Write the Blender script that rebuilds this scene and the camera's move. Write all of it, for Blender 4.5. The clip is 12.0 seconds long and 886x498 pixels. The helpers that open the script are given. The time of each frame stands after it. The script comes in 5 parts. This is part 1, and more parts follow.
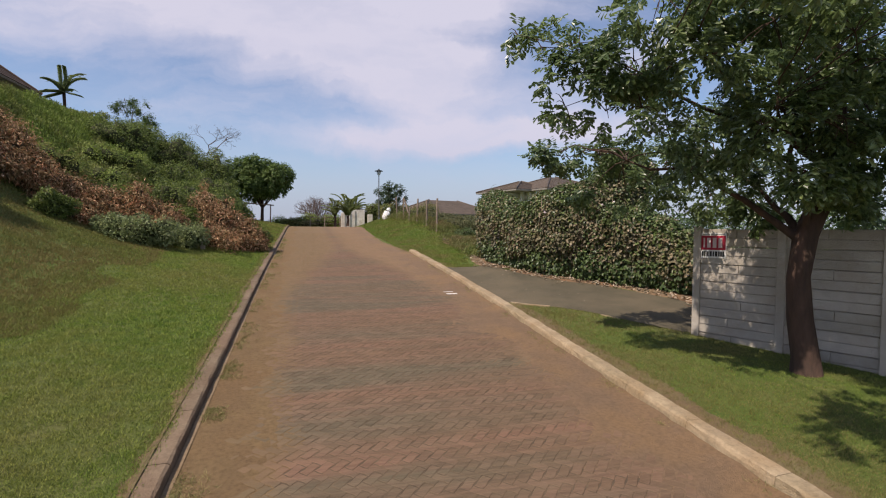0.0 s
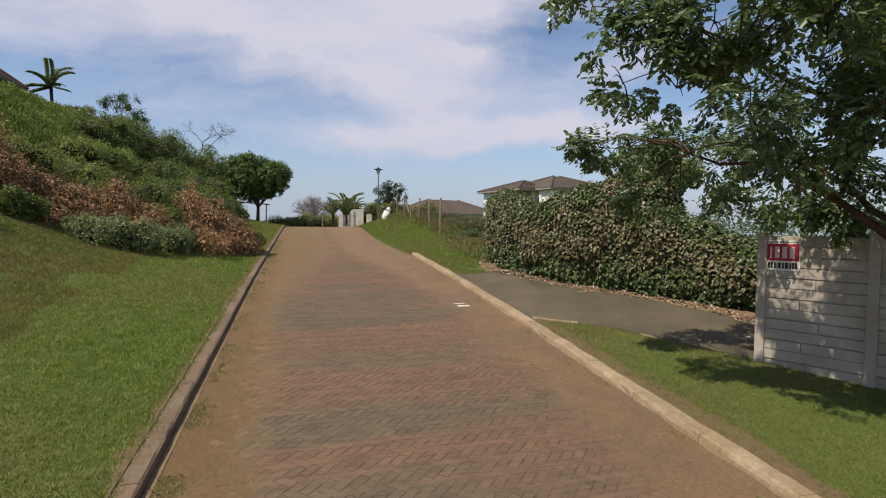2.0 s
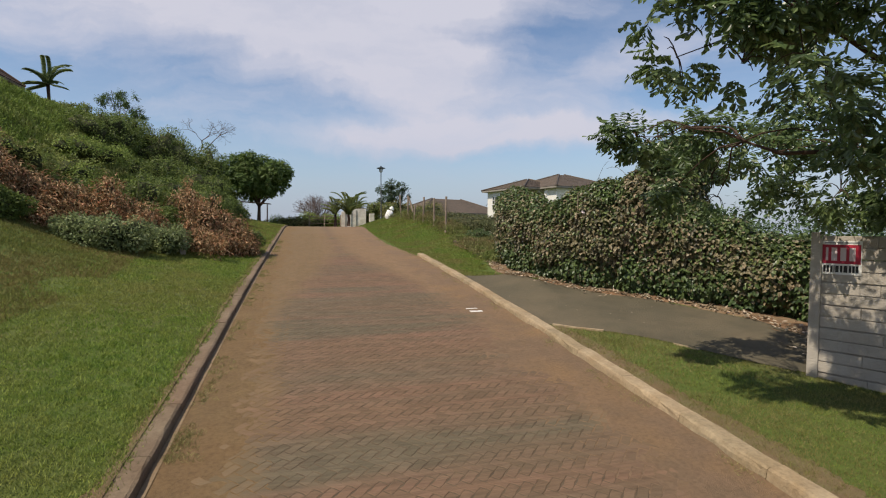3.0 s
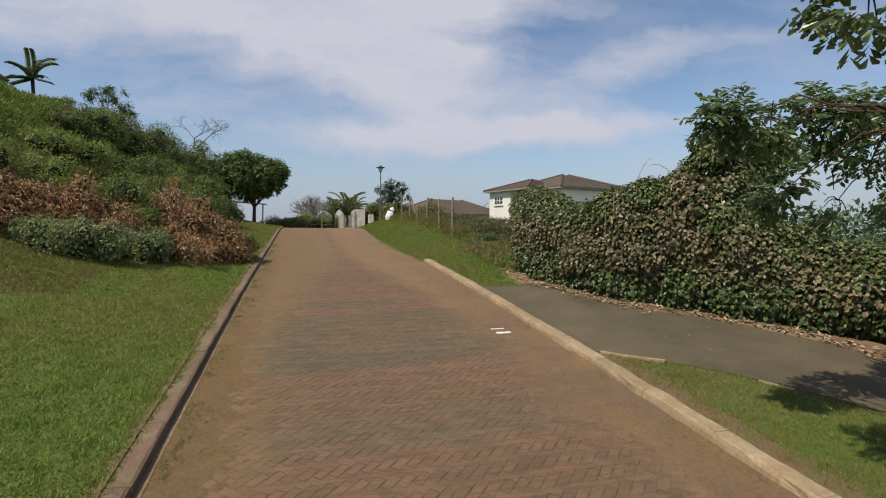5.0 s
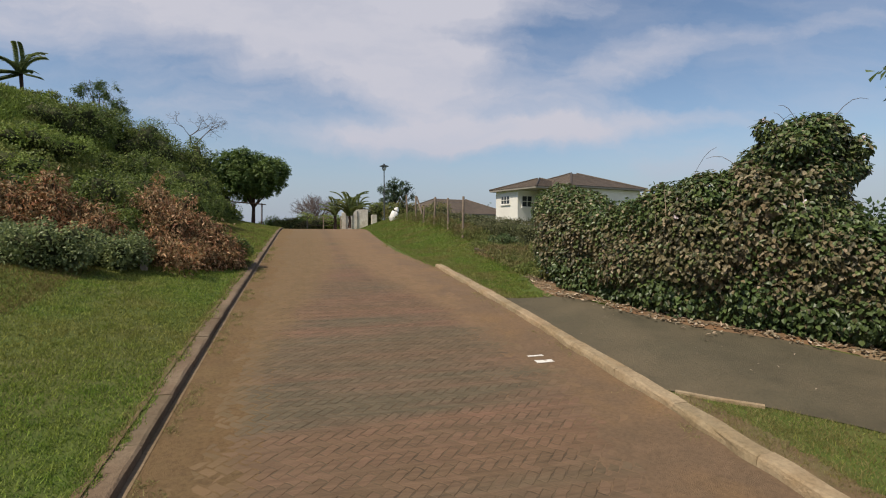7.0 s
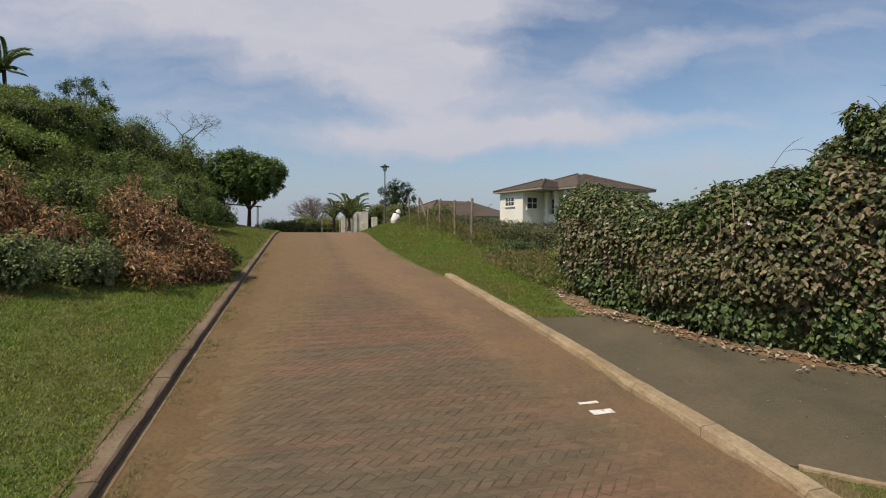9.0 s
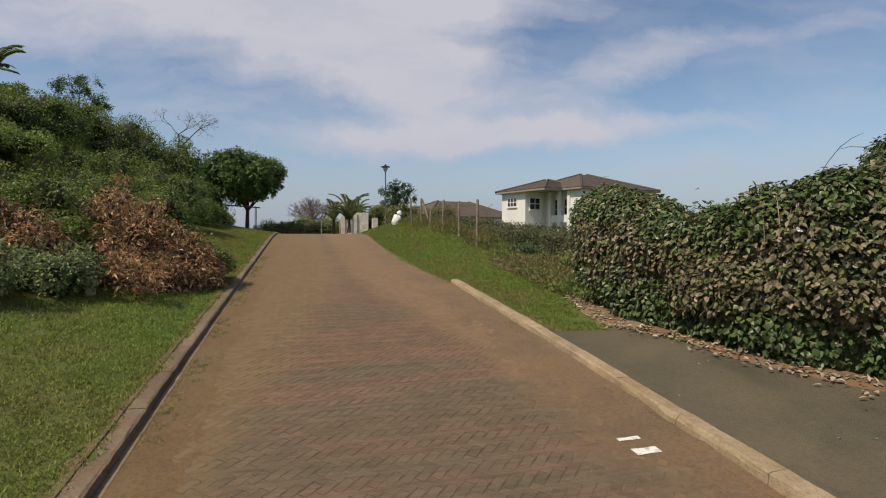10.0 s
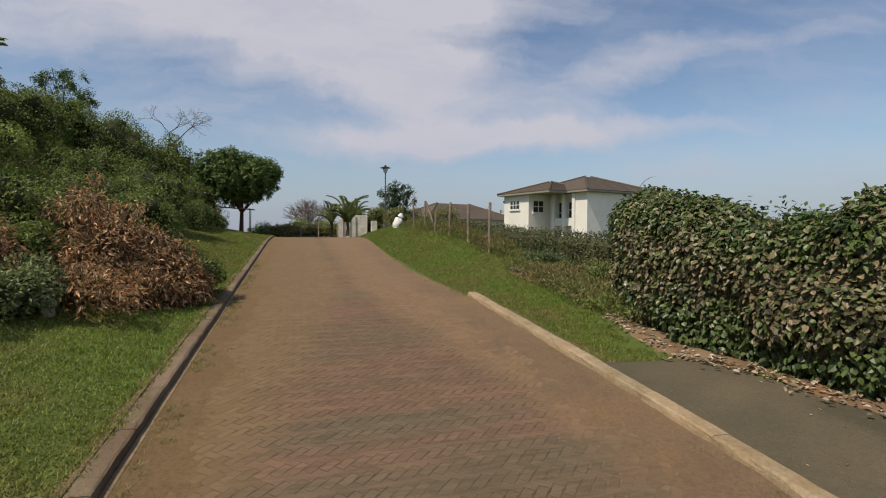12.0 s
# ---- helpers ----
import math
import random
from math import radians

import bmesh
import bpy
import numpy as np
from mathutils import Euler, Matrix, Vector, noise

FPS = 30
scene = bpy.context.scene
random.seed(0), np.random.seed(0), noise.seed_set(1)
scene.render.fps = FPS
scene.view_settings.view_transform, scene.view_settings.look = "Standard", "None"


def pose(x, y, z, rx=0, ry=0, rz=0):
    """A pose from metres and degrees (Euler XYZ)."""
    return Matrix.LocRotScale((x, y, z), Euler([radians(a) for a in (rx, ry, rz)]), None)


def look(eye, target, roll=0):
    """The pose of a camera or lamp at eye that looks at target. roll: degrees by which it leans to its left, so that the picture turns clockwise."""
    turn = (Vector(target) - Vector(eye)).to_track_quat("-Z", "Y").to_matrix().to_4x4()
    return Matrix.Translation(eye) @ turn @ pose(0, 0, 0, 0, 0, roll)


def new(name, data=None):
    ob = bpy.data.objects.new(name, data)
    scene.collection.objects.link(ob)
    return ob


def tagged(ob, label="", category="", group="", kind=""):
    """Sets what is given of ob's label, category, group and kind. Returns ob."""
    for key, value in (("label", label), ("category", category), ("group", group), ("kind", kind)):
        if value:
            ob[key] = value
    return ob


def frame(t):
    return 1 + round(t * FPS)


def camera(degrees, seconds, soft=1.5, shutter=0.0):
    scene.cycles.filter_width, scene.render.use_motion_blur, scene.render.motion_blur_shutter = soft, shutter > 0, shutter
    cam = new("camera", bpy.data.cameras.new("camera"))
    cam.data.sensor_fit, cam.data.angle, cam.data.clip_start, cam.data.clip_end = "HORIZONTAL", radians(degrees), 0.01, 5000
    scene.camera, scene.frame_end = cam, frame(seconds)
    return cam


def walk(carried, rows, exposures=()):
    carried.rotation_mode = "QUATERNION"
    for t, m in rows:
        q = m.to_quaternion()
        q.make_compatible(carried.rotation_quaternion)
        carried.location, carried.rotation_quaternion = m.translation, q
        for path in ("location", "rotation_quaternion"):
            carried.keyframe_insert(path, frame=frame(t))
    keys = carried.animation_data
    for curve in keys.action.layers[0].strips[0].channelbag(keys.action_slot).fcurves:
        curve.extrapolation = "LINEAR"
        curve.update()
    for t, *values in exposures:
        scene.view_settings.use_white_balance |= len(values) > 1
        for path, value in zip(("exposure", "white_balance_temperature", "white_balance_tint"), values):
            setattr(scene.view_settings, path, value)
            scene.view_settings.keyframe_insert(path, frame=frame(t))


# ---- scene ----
from mathutils import geometry

cam = camera(82.8, 12.0, soft=1.1)
PATH = [
    (0, (0.001, 0.001, 2.35), (0.532, 1.928, 2.275), 0.1),
    (0.5, (0.055, 0.38, 2.384), (0.587, 2.307, 2.308), 0.1),
    (1, (0.088, 0.743, 2.372), (0.62, 2.669, 2.296), 0.1),
    (1.5, (0.096, 1.129, 2.42), (0.632, 3.054, 2.341), 0.1),
    (2, (0.121, 1.502, 2.459), (0.658, 3.427, 2.381), 0.2),
    (2.5, (0.135, 1.922, 2.443), (0.666, 3.848, 2.365), 0.2),
    (3, (0.148, 2.329, 2.462), (0.678, 4.256, 2.382), 0.1),
    (5, (0.134, 3.995, 2.584), (0.676, 5.919, 2.505), 0.2),
    (5.5, (0.145, 4.409, 2.6), (0.689, 6.332, 2.522), 0.2),
    (6, (0.167, 4.815, 2.6), (0.711, 6.738, 2.522), 0.2),
    (6.5, (0.2, 5.286, 2.641), (0.74, 7.21, 2.562), 0.2),
    (7, (0.233, 5.725, 2.667), (0.768, 7.65, 2.587), 0.1),
    (9, (0.378, 7.453, 2.785), (0.915, 9.378, 2.711), -0.0),
    (9.5, (0.412, 7.897, 2.816), (0.949, 9.822, 2.743), -0.0),
    (10, (0.414, 8.284, 2.877), (0.953, 10.209, 2.804), -0.0),
    (10.5, (0.417, 8.712, 2.918), (0.956, 10.636, 2.848), 0.0),
    (11, (0.376, 9.116, 2.923), (0.914, 11.041, 2.854), 0.0),
    (11.5, (0.338, 9.495, 2.962), (0.885, 11.417, 2.895), 0.1),
    (12, (0.321, 9.897, 2.999), (0.877, 11.817, 2.934), 0.2),
]
walk(cam, [(t, look(eye, target, roll)) for t, eye, target, roll in PATH],
     [(0.0, 0.26, 6500, 20), (2.5, 0.2, 6550, 14), (5.5, 0.1, 6600, 12), (9.5, 0.02, 6700, 12), (12.0, 0.0, 6700, 12)])

# ---- light ----
SUN_EL, SUN_AZ = 55.0, -113.0    # degrees; azimuth from +y towards +x
world = bpy.data.worlds.new("sky")
scene.world = world
world.use_nodes = True
wn, wl = world.node_tree.nodes, world.node_tree.links
wn.clear()


def wnode(kind, **inputs):
    n = wn.new(kind)
    for k, v in inputs.items():
        n.inputs[k].default_value = v
    return n


def wmath(op, a, b=None, clamp=False):
    n = wn.new("ShaderNodeMath")
    n.operation, n.use_clamp = op, clamp
    for i, v in enumerate((a, b)):
        if v is None:
            continue
        if isinstance(v, (int, float)):
            n.inputs[i].default_value = v
        else:
            wl.new(v, n.inputs[i])
    return n.outputs[0]


sky = wn.new("ShaderNodeTexSky")
sky.sky_type, sky.sun_disc = "NISHITA", False
sky.sun_elevation, sky.sun_rotation = radians(SUN_EL), radians(SUN_AZ)
sky.air_density, sky.dust_density, sky.ozone_density = 1.1, 0.5, 3.0
coord = wn.new("ShaderNodeTexCoord")
sep = wn.new("ShaderNodeSeparateXYZ")
wl.new(coord.outputs["Generated"], sep.inputs[0])
# clouds lie on a high flat layer: direction divided by its height
up = wmath("MAXIMUM", wmath("ADD", sep.outputs[2], 0.10), 0.02)
cx, cy = wmath("DIVIDE", sep.outputs[0], up), wmath("DIVIDE", sep.outputs[1], up)
comb = wn.new("ShaderNodeCombineXYZ")
wl.new(cx, comb.inputs[0]), wl.new(cy, comb.inputs[1])
mapn = wn.new("ShaderNodeMapping")
mapn.inputs["Rotation"].default_value = (0, 0, radians(20))
mapn.inputs["Scale"].default_value = (0.55, 1.15, 1)
mapn.inputs["Location"].default_value = (3.1, 1.7, 0)
wl.new(comb.outputs[0], mapn.inputs[0])
n1 = wn.new("ShaderNodeTexNoise")
n1.inputs["Scale"].default_value, n1.inputs["Detail"].default_value = 0.75, 9
n1.inputs["Roughness"].default_value, n1.inputs["Distortion"].default_value = 0.52, 0.5
wl.new(mapn.outputs[0], n1.inputs["Vector"])
cover = wn.new("ShaderNodeMapRange")
cover.interpolation_type = "SMOOTHSTEP"
cover.inputs["From Min"].default_value, cover.inputs["From Max"].default_value = 0.40, 0.66
wl.new(n1.outputs["Fac"], cover.inputs["Value"])
haze = wn.new("ShaderNodeMapRange")
haze.interpolation_type = "SMOOTHSTEP"
haze.inputs["From Min"].default_value, haze.inputs["From Max"].default_value = 0.0, 0.20
haze.inputs["To Min"].default_value, haze.inputs["To Max"].default_value = 0.8, 0.0
wl.new(sep.outputs[2], haze.inputs["Value"])
# broad cloud banks ahead of the road, wisped by noise
ahead_a = math.radians(16.0)
flat = wn.new("ShaderNodeVectorMath")
flat.operation = "DOT_PRODUCT"
flat.inputs[1].default_value = (math.sin(ahead_a), math.cos(ahead_a), 0)
wl.new(coord.outputs["Generated"], flat.inputs[0])
side = wn.new("ShaderNodeVectorMath")
side.operation = "DOT_PRODUCT"
side.inputs[1].default_value = (math.cos(ahead_a), -math.sin(ahead_a), 0)
wl.new(coord.outputs["Generated"], side.inputs[0])
fwd = wmath("MAXIMUM", flat.outputs["Value"], 0.05)
warp = wn.new("ShaderNodeTexNoise")
warp.inputs["Scale"].default_value, warp.inputs["Detail"].default_value, warp.inputs["Roughness"].default_value = 5.0, 7, 0.6
wl.new(coord.outputs["Generated"], warp.inputs["Vector"])
wsep = wn.new("ShaderNodeSeparateColor")
wl.new(warp.outputs["Color"], wsep.inputs[0])
cu = wmath("ADD", wmath("DIVIDE", side.outputs["Value"], fwd), wmath("MULTIPLY", wmath("SUBTRACT", wsep.outputs[0], 0.5), 0.30))
cv = wmath("ADD", wmath("DIVIDE", sep.outputs[2], fwd), wmath("MULTIPLY", wmath("SUBTRACT", wsep.outputs[1], 0.5), 0.11))
BANKS = [  # across, up, half width, half height, tilt, weight
    (-0.62, 0.43, 0.50, 0.085, 0.02, 1.0), (-0.20, 0.38, 0.22, 0.11, 0.0, 1.0), (-0.02, 0.28, 0.16, 0.085, -0.2, 0.9),
    (-0.10, 0.185, 0.24, 0.028, 0.0, 0.75), (0.30, 0.20, 0.34, 0.026, 0.06, 0.8), (0.38, 0.32, 0.16, 0.055, 0.25, 0.75),
    (0.10, 0.46, 0.22, 0.05, 0.0, 0.6), (0.80, 0.40, 0.20, 0.03, 0.1, 0.45), (0.62, 0.12, 0.35, 0.05, 0.0, 0.5), (-0.55, 0.235, 0.25, 0.03, 0.05, 0.35),
]
total = None
for bx, by, bw, bh, tilt, weight in BANKS:
    du = wmath("SUBTRACT", cu, bx)
    dv = wmath("SUBTRACT", wmath("SUBTRACT", cv, by), wmath("MULTIPLY", du, tilt))
    q = wmath("ADD", wmath("POWER", wmath("ABSOLUTE", wmath("DIVIDE", du, bw)), 2.0), wmath("POWER", wmath("ABSOLUTE", wmath("DIVIDE", dv, bh)), 2.0))
    lobe = wmath("MULTIPLY", wmath("EXPONENT", wmath("MULTIPLY", q, -0.8)), weight)
    total = lobe if total is None else wmath("ADD", total, lobe)
wisp_at = wn.new("ShaderNodeCombineXYZ")
wl.new(wmath("ADD", wmath("MULTIPLY", cu, 2.6), wmath("MULTIPLY", cv, 1.5)), wisp_at.inputs[0]), wl.new(wmath("MULTIPLY", cv, 8.5), wisp_at.inputs[1])
wisp = wn.new("ShaderNodeTexNoise")
wisp.inputs["Scale"].default_value, wisp.inputs["Detail"].default_value, wisp.inputs["Roughness"].default_value = 1.5, 8, 0.58
wl.new(wisp_at.outputs[0], wisp.inputs["Vector"])
shaped = wmath("SUBTRACT", wmath("MULTIPLY", total, 1.35), wmath("MULTIPLY", wmath("SUBTRACT", 0.95, wisp.outputs["Fac"]), 0.85), True)
front = wmath("MULTIPLY", shaped, wmath("MULTIPLY", flat.outputs["Value"], 3.0, True), True)
behind = wmath("MULTIPLY", cover.outputs[0], wmath("SUBTRACT", 1.0, wmath("MULTIPLY", flat.outputs["Value"], 3.0, True)))
streaks = wmath("MULTIPLY", wmath("SUBTRACT", wisp.outputs["Fac"], 0.38, True), 0.9)
amount = wmath("MAXIMUM", wmath("MULTIPLY", wmath("ADD", wmath("ADD", front, streaks), behind), 0.88, True), 0.0, True)
mixc = wn.new("ShaderNodeMix")
mixc.data_type = "RGBA"
wl.new(amount, mixc.inputs["Factor"])
wl.new(sky.outputs[0], mixc.inputs["A"])
mixc.inputs["B"].default_value = (5.1, 5.25, 6.0, 1)
bg = wnode("ShaderNodeBackground", Strength=0.105)
# bluish haze low over the horizon
mixh = wn.new("ShaderNodeMix")
mixh.data_type = "RGBA"
wl.new(haze.outputs[0], mixh.inputs["Factor"])
wl.new(mixc.outputs["Result"], mixh.inputs["A"])
mixh.inputs["B"].default_value = (2.9, 3.55, 4.65, 1)
wl.new(mixh.outputs["Result"], bg.inputs["Color"])
out = wn.new("ShaderNodeOutputWorld")
wl.new(bg.outputs[0], out.inputs[0])

sun = new("sun", bpy.data.lights.new("sun", "SUN"))
sun.data.energy, sun.data.angle, sun.data.color = 4.1, radians(0.6), (1.0, 0.92, 0.76)
sun_from = Vector((math.sin(radians(SUN_AZ)) * math.cos(radians(SUN_EL)), math.cos(radians(SUN_AZ)) * math.cos(radians(SUN_EL)), math.sin(radians(SUN_EL))))
sun.matrix_world = look(sun_from * 60, (0, 0, 0))


# ---- materials ----
def material(name, base, second=None, rough=0.8, scale=3.0, bump=0.0, bump_scale=40.0, third=None, third_scale=0.35,
             island=0.0, obj_random=0.0, detail=6, dusty=None, grime=0.0, translucent=0.0, metal=0.0, spec=0.3, contrast=(0.35, 0.65), stretch=None):
    """A principled material: base and second mixed by noise at one scale, third by large patches, with fine relief."""
    m = bpy.data.materials.new(name)
    m.use_nodes = True
    n, l = m.node_tree.nodes, m.node_tree.links
    b = n["Principled BSDF"]
    b.inputs["Roughness"].default_value, b.inputs["Metallic"].default_value = rough, metal
    b.inputs["Specular IOR Level"].default_value = spec
    vec = n.new("ShaderNodeNewGeometry").outputs["Position"]
    if stretch:
        mp = n.new("ShaderNodeMapping")
        mp.inputs["Scale"].default_value = stretch
        l.new(vec, mp.inputs[0])
        vec = mp.outputs[0]

    def noise_fac(s, lo, hi, detail=6):
        t = n.new("ShaderNodeTexNoise")
        t.inputs["Scale"].default_value, t.inputs["Detail"].default_value = s, detail
        t.inputs["Roughness"].default_value = 0.62
        l.new(vec, t.inputs["Vector"])
        r = n.new("ShaderNodeMapRange")
        r.inputs["From Min"].default_value, r.inputs["From Max"].default_value = lo, hi
        l.new(t.outputs["Fac"], r.inputs["Value"])
        return r.outputs[0]

    def mix(fac, a, c):
        x = n.new("ShaderNodeMix")
        x.data_type = "RGBA"
        l.new(fac, x.inputs["Factor"])
        for key, v in (("A", a), ("B", c)):
            if isinstance(v, tuple):
                x.inputs[key].default_value = (*v, 1)
            else:
                l.new(v, x.inputs[key])
        return x.outputs["Result"]
    col = base
    if second:
        col = mix(noise_fac(scale, *contrast, detail), col, second)
    if third:
        col = mix(noise_fac(third_scale, 0.45, 0.68), col, third)
    if grime:
        spots = n.new("ShaderNodeMix")
        spots.data_type, spots.blend_type = "RGBA", "MULTIPLY"
        l.new(noise_fac(22.0 / (stretch[1] if stretch else 1), 0.42, 0.72, 8), spots.inputs["Factor"])
        l.new(col, spots.inputs["A"])
        spots.inputs["B"].default_value = (1 - grime, 1 - grime, 1 - grime, 1)
        col = spots.outputs["Result"]
    if dusty:
        # sand trodden into the paving, thickest beside the kerbs, with a ragged inner edge
        sx = n.new("ShaderNodeSeparateXYZ")
        l.new(n.new("ShaderNodeNewGeometry").outputs["Position"], sx.inputs[0])

        def op(kind, a, c):
            q = n.new("ShaderNodeMath")
            q.operation = kind
            for k, v in enumerate((a, c)):
                if isinstance(v, (int, float)):
                    q.inputs[k].default_value = v
                else:
                    l.new(v, q.inputs[k])
            return q.outputs[0]
        near = op("MINIMUM", op("ADD", sx.outputs[0], 1.21), op("SUBTRACT", 4.4, sx.outputs[0]))
        ragged = n.new("ShaderNodeTexNoise")
        ragged.inputs["Scale"].default_value, ragged.inputs["Detail"].default_value, ragged.inputs["Roughness"].default_value = 1.6, 9, 0.7
        l.new(n.new("ShaderNodeNewGeometry").outputs["Position"], ragged.inputs["Vector"])
        upper = n.new("ShaderNodeMapRange")
        upper.inputs["From Min"].default_value, upper.inputs["From Max"].default_value = 13.0, 24.0
        upper.inputs["To Min"].default_value, upper.inputs["To Max"].default_value = 0.0, -1.9
        l.new(sx.outputs[1], upper.inputs["Value"])
        reach = op("ADD", op("ADD", near, upper.outputs[0]), op("MULTIPLY", op("SUBTRACT", ragged.outputs["Fac"], 0.5), 1.6))
        fall = n.new("ShaderNodeMapRange")
        fall.interpolation_type = "SMOOTHSTEP"
        fall.inputs["From Min"].default_value, fall.inputs["From Max"].default_value = 0.35, 1.25
        fall.inputs["To Min"].default_value, fall.inputs["To Max"].default_value = 0.9, 0.0
        l.new(reach, fall.inputs["Value"])
        across = n.new("ShaderNodeMapRange")
        across.inputs["From Min"].default_value, across.inputs["From Max"].default_value = 0.5, 2.5
        l.new(sx.outputs[0], across.inputs["Value"])
        col = mix(fall.outputs[0], col, mix(across.outputs[0], dusty, (0.205, 0.13, 0.07)))
    if island or obj_random:
        src = n.new("ShaderNodeObjectInfo").outputs["Random"]
        if island:
            both = n.new("ShaderNodeMath")
            both.operation = "ADD"
            l.new(src, both.inputs[0]), l.new(n.new("ShaderNodeNewGeometry").outputs["Random Per Island"], both.inputs[1])
            frac = n.new("ShaderNodeMath")
            frac.operation = "FRACT"
            l.new(both.outputs[0], frac.inputs[0])
            src = frac.outputs[0]
        amt = island or obj_random
        hsv = n.new("ShaderNodeHueSaturation")
        r = n.new("ShaderNodeMapRange")
        r.inputs["To Min"].default_value, r.inputs["To Max"].default_value = 1 - amt, 1 + amt
        l.new(src, r.inputs["Value"])
        l.new(r.outputs[0], hsv.inputs["Value"])
        h = n.new("ShaderNodeMapRange")
        h.inputs["To Min"].default_value, h.inputs["To Max"].default_value = 0.5 + 0.03 * amt, 0.5 - 0.03 * amt
        l.new(src, h.inputs["Value"])
        l.new(h.outputs[0], hsv.inputs["Hue"])
        if isinstance(col, tuple):
            hsv.inputs["Color"].default_value = (*col, 1)
        else:
            l.new(col, hsv.inputs["Color"])
        col = hsv.outputs[0]
    if isinstance(col, tuple):
        b.inputs["Base Color"].default_value = (*col, 1)
    else:
        l.new(col, b.inputs["Base Color"])
    if bump:
        t = n.new("ShaderNodeTexNoise")
        t.inputs["Scale"].default_value, t.inputs["Detail"].default_value = bump_scale, 8
        l.new(vec, t.inputs["Vector"])
        bp = n.new("ShaderNodeBump")
        bp.inputs["Strength"].default_value, bp.inputs["Distance"].default_value = bump, 0.02
        l.new(t.outputs["Fac"], bp.inputs["Height"])
        l.new(bp.outputs[0], b.inputs["Normal"])
    if translucent:
        tr = n.new("ShaderNodeBsdfTranslucent")
        if isinstance(col, tuple):
            tr.inputs[0].default_value = (*col, 1)
        else:
            l.new(col, tr.inputs[0])
        ms = n.new("ShaderNodeMixShader")
        ms.inputs[0].default_value = translucent
        l.new(b.outputs[0], ms.inputs[1]), l.new(tr.outputs[0], ms.inputs[2])
        l.new(ms.outputs[0], n["Material Output"].inputs[0])
    return m


M = {}
M["soil"] = material("soil", (0.08, 0.118, 0.02), (0.10, 0.13, 0.025), 0.95, 5.0, 0.8, 60, third=(0.12, 0.12, 0.036), third_scale=0.5, grime=0.4)
M["grass"] = material("lawn_grass", (0.155, 0.24, 0.036), (0.215, 0.275, 0.052), 0.65, 5.0, third=(0.25, 0.25, 0.066), third_scale=0.45, island=0.5, translucent=0.35, contrast=(0.4, 0.6))
M["grass_dry"] = material("dry_grass", (0.185, 0.165, 0.05), (0.235, 0.18, 0.07), 0.75, 1.2, third=(0.15, 0.185, 0.04), third_scale=0.6, island=0.4, translucent=0.3)
M["grass_verge"] = material("verge_grass", (0.14, 0.225, 0.032), (0.19, 0.24, 0.05), 0.65, 4.0, third=(0.23, 0.20, 0.06), third_scale=0.8, island=0.45, translucent=0.33, contrast=(0.4, 0.6))
M["sand"] = material("sand", (0.215, 0.142, 0.066), (0.175, 0.112, 0.054), 0.95, 2.6, 0.9, 140, third=(0.195, 0.12, 0.055), third_scale=0.9, grime=0.35)
M["sand_pale"] = material("pale_sand", (0.22, 0.142, 0.085), (0.185, 0.124, 0.075), 0.95, 2.6, 0.9, 140, third=(0.25, 0.155, 0.08), third_scale=0.9, grime=0.3)
M["earth"] = material("red_earth", (0.22, 0.12, 0.06), (0.15, 0.10, 0.06), 0.95, 3, 0.8, 60, third=(0.24, 0.17, 0.10), third_scale=1.2)
M["bed"] = material("road_bed", (0.075, 0.054, 0.035), (0.135, 0.095, 0.057), 0.95, 3, 0.5, 120)
M["paver"] = material("clay_paver", (0.188, 0.108, 0.068), (0.125, 0.099, 0.061), 0.85, 0.85, 0.6, 70, third=(0.16, 0.10, 0.058), third_scale=0.6, island=0.11, stretch=(0.12, 1, 1), contrast=(0.40, 0.60), detail=4, grime=0.35, dusty=(0.17, 0.112, 0.055))
M["paver_far"] = material("clay_paving", (0.138, 0.09, 0.058), (0.12, 0.085, 0.053), 0.9, 0.85, 0.3, 30, third=(0.152, 0.099, 0.056), third_scale=0.4, stretch=(0.2, 1, 1), dusty=(0.17, 0.112, 0.055))
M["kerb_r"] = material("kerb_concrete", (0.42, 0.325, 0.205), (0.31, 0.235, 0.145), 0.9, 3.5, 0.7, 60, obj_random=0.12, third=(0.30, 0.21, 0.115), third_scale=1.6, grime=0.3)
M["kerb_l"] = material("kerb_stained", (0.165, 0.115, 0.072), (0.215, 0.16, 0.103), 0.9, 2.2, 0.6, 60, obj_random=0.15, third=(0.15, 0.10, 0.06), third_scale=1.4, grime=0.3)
M["fillet"] = material("mortar", (0.27, 0.195, 0.12), (0.20, 0.14, 0.082), 0.9, 3.0, 0.5, 90, third=(0.19, 0.125, 0.065), third_scale=1.1, grime=0.3)
M["edge_soil"] = material("edge_soil", (0.205, 0.138, 0.074), (0.155, 0.108, 0.056), 0.95, 4, 0.9, 90, third=(0.18, 0.15, 0.07), third_scale=2.0, grime=0.3)
M["asphalt"] = material("asphalt", (0.092, 0.079, 0.05), (0.118, 0.10, 0.063), 0.92, 1.6, 0.7, 170, third=(0.15, 0.12, 0.075), third_scale=0.45, grime=0.2)
M["wall"] = material("precast_concrete", (0.47, 0.425, 0.36), (0.36, 0.32, 0.27), 0.9, 2.2, 0.5, 45, obj_random=0.12, third=(0.36, 0.31, 0.25), third_scale=1.4)
M["bark"] = material("bark", (0.095, 0.056, 0.04), (0.05, 0.033, 0.024), 0.95, 6, 1.0, 25, stretch=(1, 1, 0.25))
